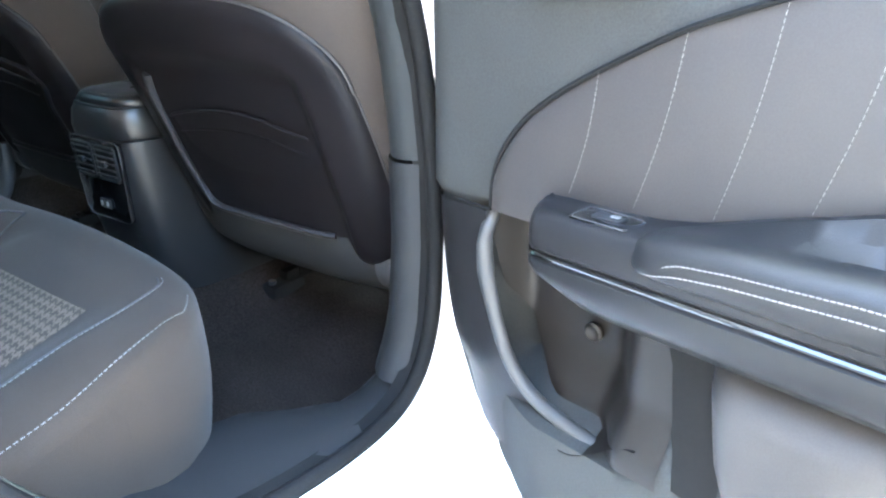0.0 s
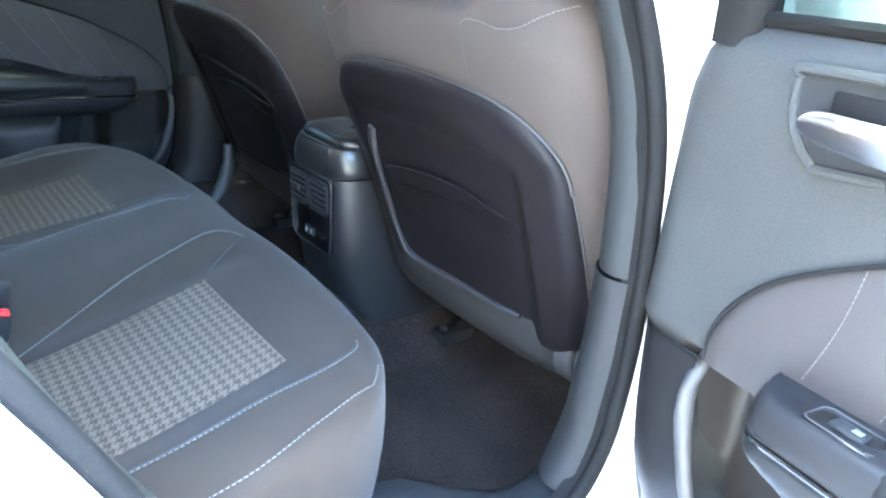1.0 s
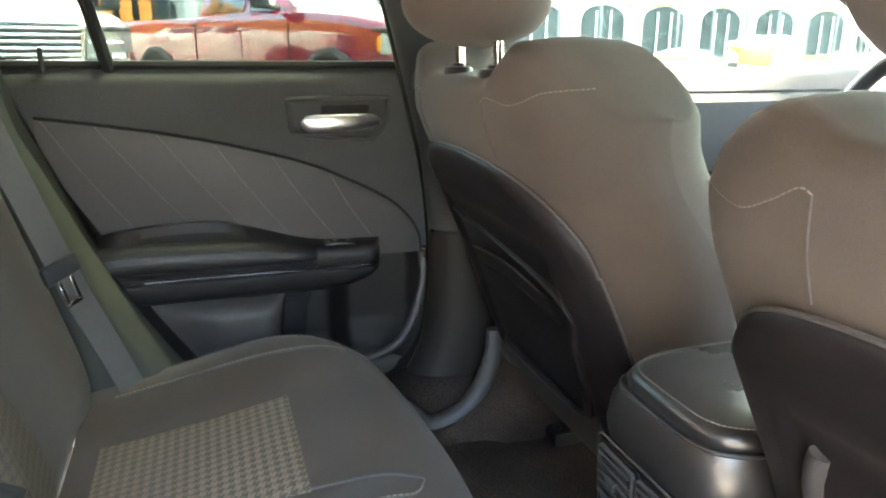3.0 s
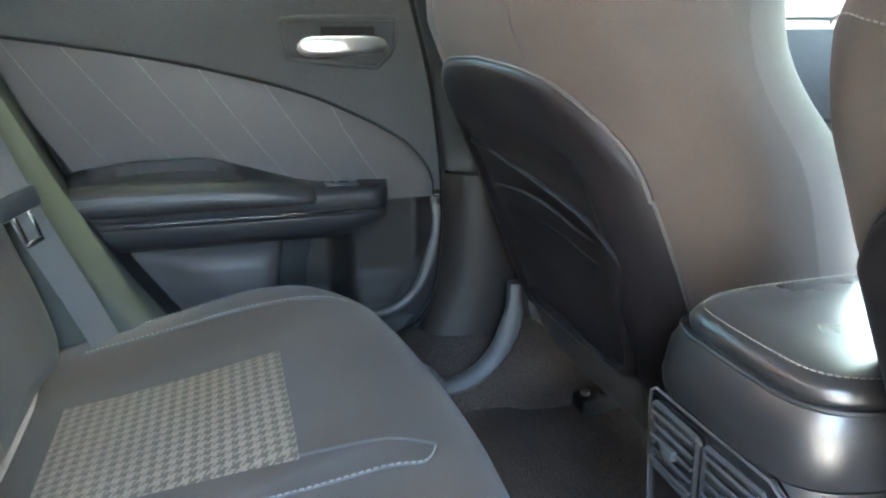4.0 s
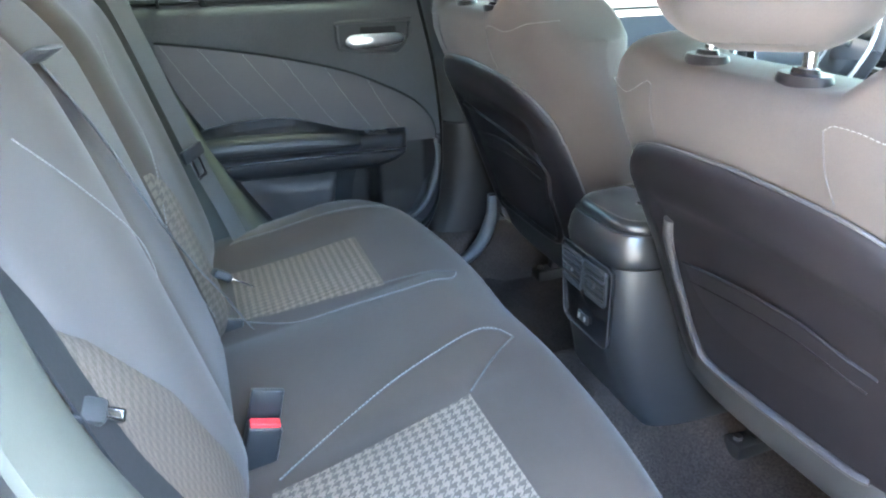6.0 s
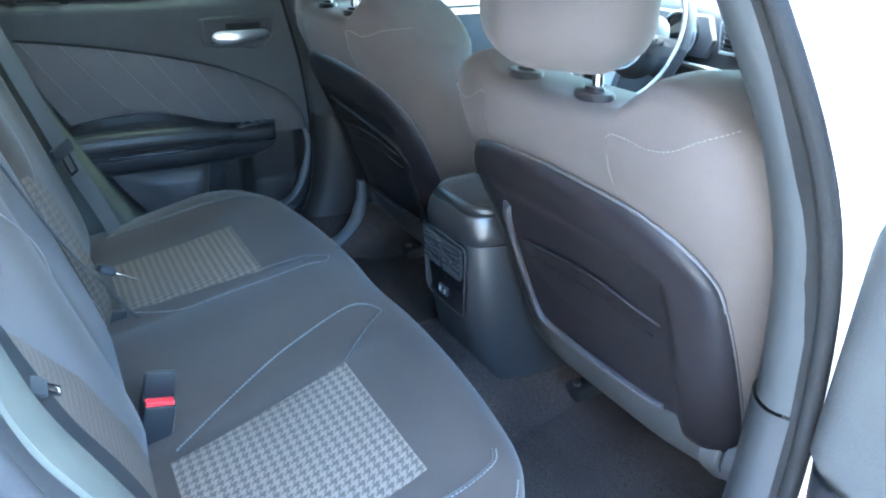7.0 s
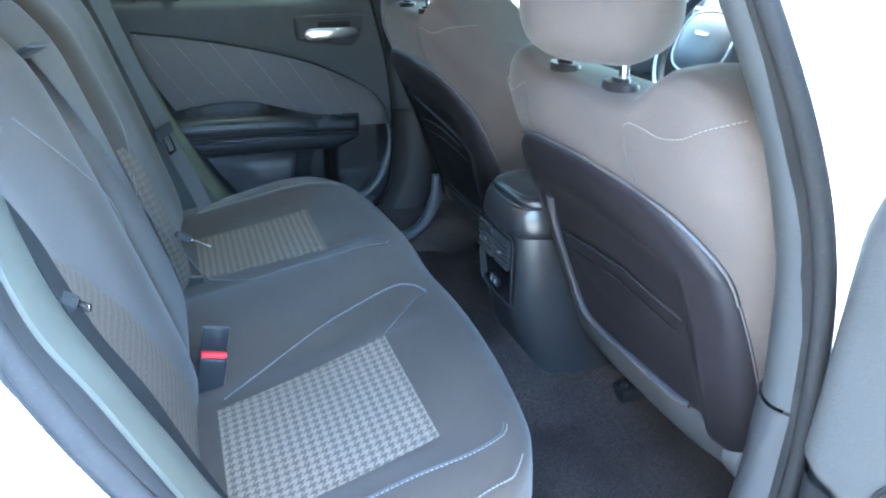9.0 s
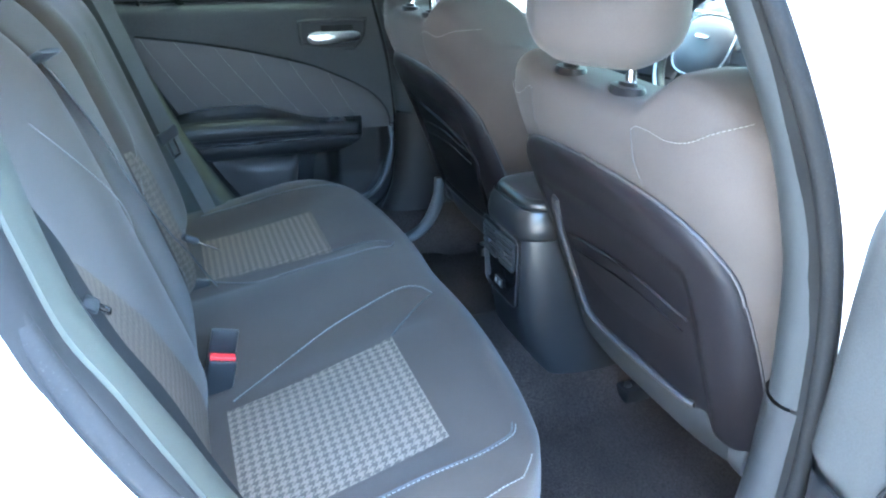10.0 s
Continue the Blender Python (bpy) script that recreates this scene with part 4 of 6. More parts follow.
    strip = [P(y, seam + z, 0.006 - 0.02 * smooth01(-0.035, 0.0, z)) for y, z in ((0.298, -0.002), (0.297, -0.025), (0.296, -0.05), (0.289, -0.09), (0.264, -0.16), (0.228, -0.20), (0.176, -0.216), (0.11, -0.222))]
    part("bin_edge", Shape().tube(spline(strip, 8), 0.0095, 10, flat=0.8), M_BIN_EDGE, door, "pale rounded edge of the door bin", angle=60)
    # leather insert
    curve = [(a, b * rise) for a, b in ((-0.345, 0.268), (-0.25, 0.254), (-0.167, 0.240), (-0.08, 0.222), (0.0, 0.202), (0.08, 0.178), (0.14, 0.152), (0.20, 0.122), (0.245, 0.092), (0.275, 0.058), (0.288, 0.03), (0.291, 0.0))]
    top_line = [(p.x, p.y) for p in spline([Vector((a, b, 0)) for a, b in curve], 6)]
    rows = []
    for a, b in top_line:
        row = []
        for j in range(11):
            t = j / 10
            z = seam + 0.002 + (b - 0.002) * (1 - t) if b > 0.004 else seam + 0.002 + 0.002 * (1 - t)
            ed = min(j, 3) / 3 * min(1.0, (0.292 - a) / 0.02)
            row.append(P(a, z, 0.0015 + 0.007 * math.sqrt(max(0.0, ed))))
        rows.append(row)
    part("leather_panel", Shape().grid(rows), M_DOOR_INS, door, "grey leather door panel with slanted seams", angle=60)
    part("panel_groove", Shape().tube([P(a, seam + b + 0.003, 0.003) for a, b in top_line], 0.0026, 6), M_RUBBER, door)
    part("groove", Shape().tube([P(y, seam, 0.003) for y in (0.291, 0.31, 0.33, 0.345)], 0.0016, 5), M_RUBBER, door)
    for yt, yb, zb in seams:
        zt = lerp_table(curve, yt)
        line = [P(yt + (yb - yt) * t - 0.004 * math.sin(t * math.pi), seam + zt + (zb - zt) * t, 0.0092) for t in [i / 14 for i in range(15)]]
        part("stitching", stitches(line, 0.0052, 0.0034, 0.00045), M_THREAD, door, "pale slanted stitching")
    # armrest
    TOP = [(-0.31, 0.066), (-0.25, 0.080), (-0.18, 0.088), (-0.10, 0.090), (-0.067, 0.086), (-0.035, 0.076), (-0.007, 0.068), (0.055, 0.048), (0.095, 0.041), (0.13, 0.039), (0.21, 0.038)]

    def crest(y):
        """Height of the arm's inner upper edge above the seam."""
        return lerp_table([(-0.31, 0.050), (-0.22, 0.056), (-0.08, 0.054), (0.0, 0.049), (0.06, 0.042), (0.10, 0.0395), (0.21, 0.0375)], y)

    def arm_ring(y):
        zt, zc = lerp_table(TOP, y), crest(y)
        zb = lerp_table([(-0.31, -0.036), (-0.20, -0.047), (0.10, -0.048), (0.135, -0.044), (0.17, -0.031), (0.198, -0.010), (0.206, -0.004)], y)
        dep = math.sqrt(max(0.03, 1 - max(0.0, (y - 0.176) / 0.030) ** 2.4))
        low = min(1.0, (-0.004 - zb) / 0.044 + 0.02)
        sec = [(0.0, zt), (0.024, zt - 0.001), (0.046, zc + 0.0015), (0.056, zc - 0.001), (0.0625, zc - 0.006), (0.0655, zc - 0.014), (0.0665, 0.013), (0.0655, 0.0065), (0.0625, 0.004), (0.0625, -0.003), (0.0655, -0.0055),
               (0.0665, -0.006 - 0.010 * low), (0.063, -0.006 - 0.025 * low), (0.053, -0.006 - 0.037 * low), (0.032, -0.006 - 0.042 * low), (0.0, -0.006 - 0.043 * low)]
        return [P(y, seam + b, a * dep) for a, b in sec]

    ys = [-0.31 + 0.486 * i / 34 for i in range(35)] + [0.176 + 0.030 * math.sin(math.pi / 2 * i / 8) for i in range(1, 9)]
    arm = part("armrest", Shape().loft([arm_ring(y) for y in ys]), M_ARM, door, "dark grey moulded armrest", angle=40)
    # padded leather over the rear of the arm, its nose tucked behind the switch plate
    rows = []
    for i in range(37):
        y = -0.308 + 0.396 * i / 36
        t = i / 36
        nose = math.sqrt(max(0.0, 1 - max(0.0, (t - 0.86) / 0.14) ** 2.2))
        zc, zl = crest(y), 0.0155
        sec = [(0.010, lerp_table(TOP, y) - 0.0005), (0.026, lerp_table(TOP, y) + 0.001), (0.040, zc + 0.0065), (0.052, zc + 0.0065), (0.0625, zc + 0.003), (0.0705, zc - 0.004), (0.0748, zc - 0.012), (0.0762, zc * 0.55 + zl * 0.45 - 0.004), (0.0755, zl + 0.006), (0.0715, zl + 0.001), (0.064, zl)]
        base_sec = [(a * 0.80, min(b, zc - 0.003)) for a, b in sec]
        rows.append([P(y, seam + b0 + (b - b0) * nose, a0 + (a - a0) * nose) for (a, b), (a0, b0) in zip(sec, base_sec)])
    part("arm_pad", Shape().grid(rows), M_LEATHER, arm, "stitched black leather arm pad", angle=60)
    for k in (0, 1):
        line = []
        for i in range(49):
            y = -0.302 + (0.382 - 0.006 * k) * i / 48
            zc = crest(y)
            dip = 0.014 * smooth01(0.035, 0.082, y)
            line.append(P(y, seam + zc - 0.009 - 0.0085 * k - dip * (1 - 0.5 * k), 0.0742 + 0.0022 * k - 0.010 * smooth01(0.05, 0.082, y)))
        part("stitching", stitches(line, 0.0042, 0.0032, 0.0007 if sign > 0 else 0.0005), M_THREAD if sign > 0 else M_THREAD_DARK, arm, "double stitching")
    chrome = [P(y, seam + 0.0005, 0.0640 * math.sqrt(max(0.03, 1 - max(0.0, (y - 0.176) / 0.030) ** 2.4))) for y in [-0.205 + 0.409 * i / 36 for i in range(37)]]
    part("chrome_strip", Shape().tube(chrome, 0.0024, 6), M_GLOSS, arm, "thin gloss black strip")
    s = Shape().box(P(0.126, seam + 0.0375, 0.036), (0.034, 0.058, 0.006), 0.0025)
    switch = part("window_switch", s, M_GLOSS, door, "gloss black window switch")
    part("switch_edge", Shape().tube([P(a, seam + 0.0405, b) for a, b in ((0.098, 0.024), (0.098, 0.048), (0.103, 0.0525), (0.149, 0.0525), (0.154, 0.048), (0.154, 0.024), (0.149, 0.0195), (0.103, 0.0195), (0.098, 0.024))], 0.0006, 5), M_BIN_EDGE, switch, "grey edging")
    rk = Shape().box(P(0.124, seam + 0.0402, 0.036), (0.016, 0.028, 0.006), 0.002)
    part("rocker", rk, M_TRIM_DARK, switch)
    part("rocker_mark", Shape().box(P(0.118, seam + 0.0434, 0.036), (0.006, 0.008, 0.001), 0.0003), M_SILVER, switch, "small pale mark")
    # pull handle in its cup
    c0 = seam + cup_rise
    cup = [(0.062, c0 + 0.072), (0.215, c0 + 0.074), (0.226, c0 + 0.066), (0.222, c0 + 0.03), (0.200, c0 + 0.004), (0.18, c0), (0.07, c0 + 0.012), (0.054, c0 + 0.024), (0.052, c0 + 0.06)]
    cup = [(a + cup_y, b) for a, b in cup]
    loop = spline([P(a, b, 0.004) for a, b in cup], 6, closed=True)
    bez = part("handle_surround", Shape().tube(loop + loop[:1], 0.0045, 8), M_DOOR, door, "raised rim of the handle cup")
    part("cup", Shape().prism(cup, lambda a, b, d: P(a, b, d), -0.002, 0.003), M_TRIM_DARK, bez)
    part("recess", Shape().box(P(0.15 + cup_y, c0 + 0.046, 0.004), (0.004, 0.085, 0.030), 0.001), M_RUBBER, bez)
    pull = []
    for i in range(25):
        t = 0.5 - 0.5 * math.cos(math.pi * i / 24)
        end = max(0.06, 1 - abs(2 * t - 1) ** 7) ** 0.5
        y = cup_y + 0.070 + 0.140 * t
        hh = 0.0165 - 0.004 * t
        z = c0 + 0.030 + 0.004 * t
        inn = 0.015 + 0.008 * math.sin(math.pi * min(t * 1.1, 1.0))
        pull.append([P(y, z + hh * math.sin(a * math.pi / 6) * end, inn + 0.0055 * math.cos(a * math.pi / 6) * end) for a in range(12)])
    part("pull_handle", Shape().loft(pull), M_SATIN, bez, "satin chrome pull handle", angle=60)
    # lower pale field
    # the pocket wall stands proud and runs on down to the foot of the door
    rows = []
    for i in range(21):
        z = seam - 0.048 - 0.27 * i / 20
        edge = lerp_table([(seam - 0.32, -0.06), (seam - 0.22, -0.01), (seam - 0.14, 0.014), (seam - 0.048, 0.028)], z)
        back = rear_edge(z) + 0.02
        row = []
        for j in range(17):
            y = edge - (edge - back) * (1 - math.cos(math.pi / 2 * j / 16))
            inn = 0.012 + 0.040 * math.sqrt(max(0.0, 1 - max(0.0, 1 - (edge - y) / 0.03) ** 2)) * smooth01(back, back + 0.10, y) * smooth01(seam - 0.046, seam - 0.075, z)
            row.append(P(y, z, inn))
        rows.append(row)
    s = Shape().grid(rows).grid([[r[0], (r[0][0] + sign * 0.05, r[0][1], r[0][2])] for r in rows])
    part("lower_field", s, M_DOOR_INS, door, "grey lower door pocket wall", angle=60)
    # black plate for the shadow band behind the pocket wall's front edge
    s = Shape().prism([(0.022, seam - 0.05), (0.085, seam - 0.05), (0.072, seam - 0.09), (0.062, seam - 0.15), (0.045, seam - 0.20), (0.0, seam - 0.205), (0.010, seam - 0.15)], lambda a, b, d: P(a, b, d + 0.03 * smooth01(seam - 0.14, seam - 0.2, b)), -0.02, 0.004, 0.003)
    part("recess_shade_band", s, M_RUBBER, door, "black band painted as shade beside the door bin")
    # inside of the bin: sloping ledge and a screw cap
    rows = []
    for i in range(13):
        y = 0.085 + 0.09 * i / 12
        rows.append([P(y, seam - 0.232 + 0.05 * smooth01(0.17, 0.085, y), 0.030), P(y, seam - 0.226 + 0.05 * smooth01(0.17, 0.085, y), 0.012), P(y, seam - 0.212 + 0.05 * smooth01(0.17, 0.085, y), -0.02), P(y, seam - 0.200 + 0.05 * smooth01(0.17, 0.085, y), -0.05)])
    part("bin_ledge", Shape().grid(rows), M_BIN, door, "dark sloping ledge in the door bin", angle=60)
    if sign > 0:
        cap = [[P(0.185 + r * math.cos(a * math.pi / 8), seam - 0.121 + r * math.sin(a * math.pi / 8), -0.046 + h) for a in range(16)] for r, h in ((0.011, 0.0), (0.011, 0.004), (0.008, 0.006), (0.004, 0.003))]
        part("screw_cap", Shape().loft(cap), M_BIN, door, "small round screw cap")
    # steel shell, window frame and pane
    rows = []
    for i in range(15):
        z = seam - 0.38 + (belt_rise + 0.36) * i / 14
        f, r = front_edge(z) + 0.006, rear_edge(z) - 0.012
        g = f - (0.09 if sign > 0 else 0.0)
        o = 0.925 + 0.018 * math.sin(math.pi * i / 14)
        rows.append([P(f - 0.05, z, -0.032), P(f, z, -0.048), P(f + 0.004 - (f - g) * 0.3, z, -0.07), (sign * (o - 0.02), g + 0.006, z), (sign * o, g - 0.01, z), (sign * (o + 0.01), (f + r) / 2, z), (sign * o, r + 0.01, z), (sign * (o - 0.02), r, z), P(r + 0.004, z, -0.07), P(r + 0.03, z, -0.032)])
    s = Shape().grid(rows)
    s.grid([rows[-1][:5], rows[-1][:4:-1]]).grid([rows[0][:5], rows[0][:4:-1]])
    part("outer_shell", s, M_PAINT, door, "white painted outer skin and edges")
    bz = belt_z - 0.004
    frame_line = [(0.352, bz - 0.02), (0.345, bz + 0.03), (0.325, bz + 0.10), (0.295, bz + 0.19), (0.255, bz + 0.245), (0.18, bz + 0.268), (0.05, bz + 0.262), (-0.12, bz + 0.235), (-0.26, bz + 0.195), (-0.36, bz + 0.155), (-0.43, bz + 0.115), (-0.45, bz + 0.06), (-0.445, bz - 0.01)]

    def wx(z):
        return 0.768 - 0.42 * max(0.0, z - belt_z)

    pts = spline([Vector((sign * wx(b), a, b)) for a, b in frame_line], 6)
    rings = []
    for i, p in enumerate(pts):
        d = (pts[min(i + 1, len(pts) - 1)] - pts[max(i - 1, 0)]).normalized()
        inw = d.cross(Vector((sign, 0, 0))).normalized()
        if inw.dot(Vector((0, -0.02, belt_z + 0.05)) - Vector((0, p.y, p.z))) < 0:
            inw = -inw
        ox = Vector((sign, 0, 0))
        rings.append([p - ox * 0.022 - inw * 0.014, p - ox * 0.022 + inw * 0.014, p - ox * 0.010 + inw * 0.026, p + ox * 0.015 + inw * 0.026, p + ox * 0.03 + inw * 0.012, p + ox * 0.03 - inw * 0.014])
    part("window_frame", Shape().loft(rings), M_RUBBER, door, "black window frame", angle=50)
    # fixed divider bar of the small rear quarter pane
    part("divider_bar", Shape().tube([(sign * wx(belt_z), -0.228, belt_z - 0.02), (sign * wx(belt_z + 0.07), -0.248, belt_z + 0.09), (sign * wx(belt_z + 0.2), -0.275, belt_z + 0.205)], 0.011, 8), M_RUBBER, door, "black divider bar")
    part("belt_strip", Shape().tube([(sign * (deep(y, belt_z) + 0.022), y, belt_z + 0.002) for y in [-0.43 + 0.79 * i / 12 for i in range(13)]], 0.009, 6, flat=0.8), M_RUBBER, door)
    poly = [(a, b) for a, b in frame_line]
    s = Shape().prism(poly, lambda a, b, d: (sign * (wx(b) + 0.012 + d), a, b), 0.0, 0.004)
    pane = part("pane", s, M_GLASS_TINT, door, "dark tinted window pane")
    part("lock_pin", Shape().tube([(sign * (deep(0, belt_z) + 0.010), -0.325, belt_z - 0.01), (sign * (deep(0, belt_z) + 0.010), -0.325, belt_z + 0.028)], 0.004, 8), M_RUBBER, door, "black lock pin")
    return door


rear_door(-1, 0.700, 0.350, 0.222, 0.0, 1.0, ((-0.335, -0.22, 0.088), (-0.258, -0.13, 0.09), (-0.166, -0.035, 0.07), (-0.077, 0.045, 0.05), (0.018, 0.125, 0.042), (0.118, 0.195, 0.037)), "closed rear door with grey leather panel and chrome handle")
near_door = rear_door(1, 0.733, 0.317, 0.214, 0.036, 1.08, ((-0.28, -0.235, 0.09), (-0.20, -0.165, 0.09), (-0.125, -0.093, 0.088), (-0.058, -0.022, 0.072), (0.015, 0.048, 0.052), (0.085, 0.119, 0.045), (0.162, 0.187, 0.042)), "rear door standing wide open with grey leather panel")
HINGE = (0.841, 0.358)
near_door.matrix_world = Matrix.Translation((*HINGE, 0)) @ Matrix.Rotation(radians(79), 4, "Z") @ Matrix.Translation((-HINGE[0], 0.028 - HINGE[1], 0))


# ---- front cabin ----
wheel = thing("steering_wheel", "black leather steering wheel with silver spokes", "steering wheel")
WM = Matrix.Translation((-0.365, 1.06, 0.94)) @ Matrix.Rotation(radians(-24), 4, "X")


def wp(a, b, c=0.0):
    """A place on the wheel: a across, b up, c towards the driver."""
    return (WM @ Vector((a, -c, b)))[:]


s = Shape().tube([wp(0.185 * math.cos(t * math.pi / 24), 0.185 * math.sin(t * math.pi / 24)) for t in range(49)], 0.0165, 10)
part("rim", s, M_LEATHER, wheel, "black leather rim", angle=60)
part("rim_trim", Shape().tube([wp(0.185 * math.cos(t * math.pi / 24), 0.185 * math.sin(t * math.pi / 24), 0.0135) for t in range(49)], 0.0055, 6), M_SILVER, wheel, "silver rim inlay")
hub = [(0.098 * math.copysign(abs(math.cos(t * math.pi / 16)) ** 0.7, math.cos(t * math.pi / 16)), 0.080 * math.copysign(abs(math.sin(t * math.pi / 16)) ** 0.7, math.sin(t * math.pi / 16)) - 0.005) for t in range(32)]
s = Shape().loft([[wp(a * k, b * k, c) for a, b in hub] for k, c in ((1.1, -0.03), (1.1, 0.01), (1.0, 0.032), (0.8, 0.042), (0.4, 0.046))])
part("airbag_cover", s, M_DASH, wheel, "grey airbag cover", angle=60)
part("cover_ring", Shape().tube([wp(a * 1.02, b * 1.02, 0.033) for a, b in hub + hub[:1]], 0.0025, 6), M_SILVER, wheel)
part("badge", Shape().box(wp(0, 0.012, 0.048), (0.05, 0.004, 0.009), 0.0015, WM.to_3x3()), M_CHROME, wheel)
for sg in (1, -1):
    s = Shape()
    rows = [[wp(sg * (0.09 + 0.088 * t), 0.022 - 0.004 * t, 0.02 - 0.01 * t), wp(sg * (0.09 + 0.088 * t), 0.0, 0.028 - 0.014 * t), wp(sg * (0.09 + 0.088 * t), -0.034 + 0.012 * t, 0.02 - 0.01 * t), wp(sg * (0.09 + 0.088 * t), -0.01, -0.01)] for t in (0, 0.25, 0.5, 0.75, 1.0)]
    spoke = part("spoke", s.loft(rows), M_PANEL_SIDE, wheel, "dark side spoke with buttons")
    for k in range(3):
        part("button", Shape().box(wp(sg * (0.095 + 0.02 * k), 0.004, 0.027 - 0.003 * k), (0.015, 0.006, 0.014), 0.002, WM.to_3x3()), M_TRIM_DARK, spoke)
s = Shape().loft([[wp(-0.028, -0.05, 0.02), wp(0.028, -0.05, 0.02), wp(0.028, -0.05, -0.005), wp(-0.028, -0.05, -0.005)], [wp(-0.02, -0.18, 0.008), wp(0.02, -0.18, 0.008), wp(0.02, -0.18, -0.008), wp(-0.02, -0.18, -0.008)]])
part("lower_spoke", s, M_SILVER, wheel)
part("column", Shape().tube([wp(0, 0, -0.02), wp(0, 0, -0.2)], 0.055, 14), M_DASH, wheel)

dash = thing("dashboard", "dark dashboard with silver-framed instruments and vents", "dashboard")
prof = [(1.18, 0.62), (1.17, 0.72), (1.19, 0.80), (1.225, 0.90), (1.235, 0.975), (1.26, 1.01), (1.32, 1.025), (1.48, 1.02), (1.66, 1.0)]
rows = []
for i in range(25):
    x = -0.72 + 1.44 * i / 24
    hood = 0.035 * math.exp(-((x + 0.385) / 0.17) ** 4)
    rows.append([(x, y + 0.05 * (x / 0.72) ** 2 - hood * 0.6, z + hood * smooth01(0.9, 1.0, z)) for y, z in prof])
part("dash_body", Shape().grid(rows), M_DASH, dash, angle=60)
band = [(x, 1.188 + 0.05 * (x / 0.72) ** 2, 0.88) for x in [-0.70 + 1.4 * i / 30 for i in range(31)]]
part("inlay", Shape().tube(band, 0.022, 8, flat=0.3), M_SILVER, dash, "silver dash inlay")
s = Shape().prism([(-0.555, 0.905), (-0.215, 0.905), (-0.205, 0.95), (-0.24, 1.005), (-0.53, 1.005), (-0.565, 0.95)], lambda a, b, d: (a, 1.205 - d + (b - 0.90) * 0.25, b), 0.0, 0.02, 0.004)
cluster = part("instrument_hood", s, M_DASH, dash)
for xx in (-0.46, -0.31):
    part("dial", Shape().loft([[(xx + r * math.cos(a * math.pi / 16), 1.198 - h, 0.955 + r * math.sin(a * math.pi / 16)) for a in range(32)] for r, h in ((0.058, 0.0), (0.060, 0.012), (0.053, 0.014), (0.050, 0.004), (0.01, 0.003))]), M_GLOSS, cluster, "round dark dial")
    part("dial_ring", Shape().tube([(xx + 0.0565 * math.cos(a * math.pi / 16), 1.184, 0.955 + 0.0565 * math.sin(a * math.pi / 16)) for a in range(33)], 0.003, 6), M_SILVER, cluster)
for xx in (-0.62, -0.13, 0.03, 0.62):
    ol = [(xx - 0.062, 0.995), (xx + 0.062, 0.995), (xx + 0.056, 0.925), (xx - 0.056, 0.925)]
    off = 0.05 * (xx / 0.72) ** 2
    v = part("dash_vent", Shape().tube([(a, 1.208 + off, b) for a, b in ol + ol[:1]], 0.006, 6), M_SILVER, dash, "silver framed air vent")
    part("vent_back", Shape().box((xx, 1.222 + off, 0.96), (0.11, 0.006, 0.064)), M_RUBBER, v)
    for k in range(5):
        part("slat", Shape().box((xx, 1.210 + off, 0.934 + 0.0125 * k), (0.112, 0.012, 0.003), 0.001), M_TRIM_DARK, v)
part("screen", Shape().box((-0.05, 1.195, 0.80), (0.24, 0.012, 0.12), 0.004), M_GLOSS, dash, "dark centre screen")

# windscreen, its pillars and the rear window
ws = thing("windscreen", "clear raked windscreen", "window", kind="structure")
rows = [[(x, 1.62 - 0.62 * t - 0.06 * (x / 0.6) ** 2, 1.01 + 0.315 * t) for x in [(-0.66 + 1.32 * i / 12) * (1 - 0.12 * t) for i in range(13)]] for t in (0, 0.25, 0.5, 0.75, 1)]
pane = part("pane", Shape().grid(rows).grid([[(x, y + 0.003, z + 0.003) for x, y, z in r] for r in rows], flip=True), M_GLASS, ws)
pane.visible_shadow = False
for sg in (1, -1):
    line = spline([(sg * 0.70, 1.62, 1.02), (sg * 0.665, 1.34, 1.155), (sg * 0.63, 1.10, 1.25), (sg * 0.60, 0.92, 1.285), (sg * 0.59, 0.8, 1.295)], 6)
    part("pillar_trim", Shape().tube(line, 0.04, 10, flat=0.6), M_HEADLINER, ws, "dark windscreen pillar trim")
    line = spline([(sg * 0.88, 1.66, 1.03), (sg * 0.80, 1.36, 1.18), (sg * 0.72, 1.10, 1.285), (sg * 0.66, 0.88, 1.325), (sg * 0.64, 0.7, 1.35), (sg * 0.64, 0.36, 1.365)], 6)
    part("pillar", Shape().tube(line, 0.04, 10), M_PAINT, ws, "white windscreen pillar")

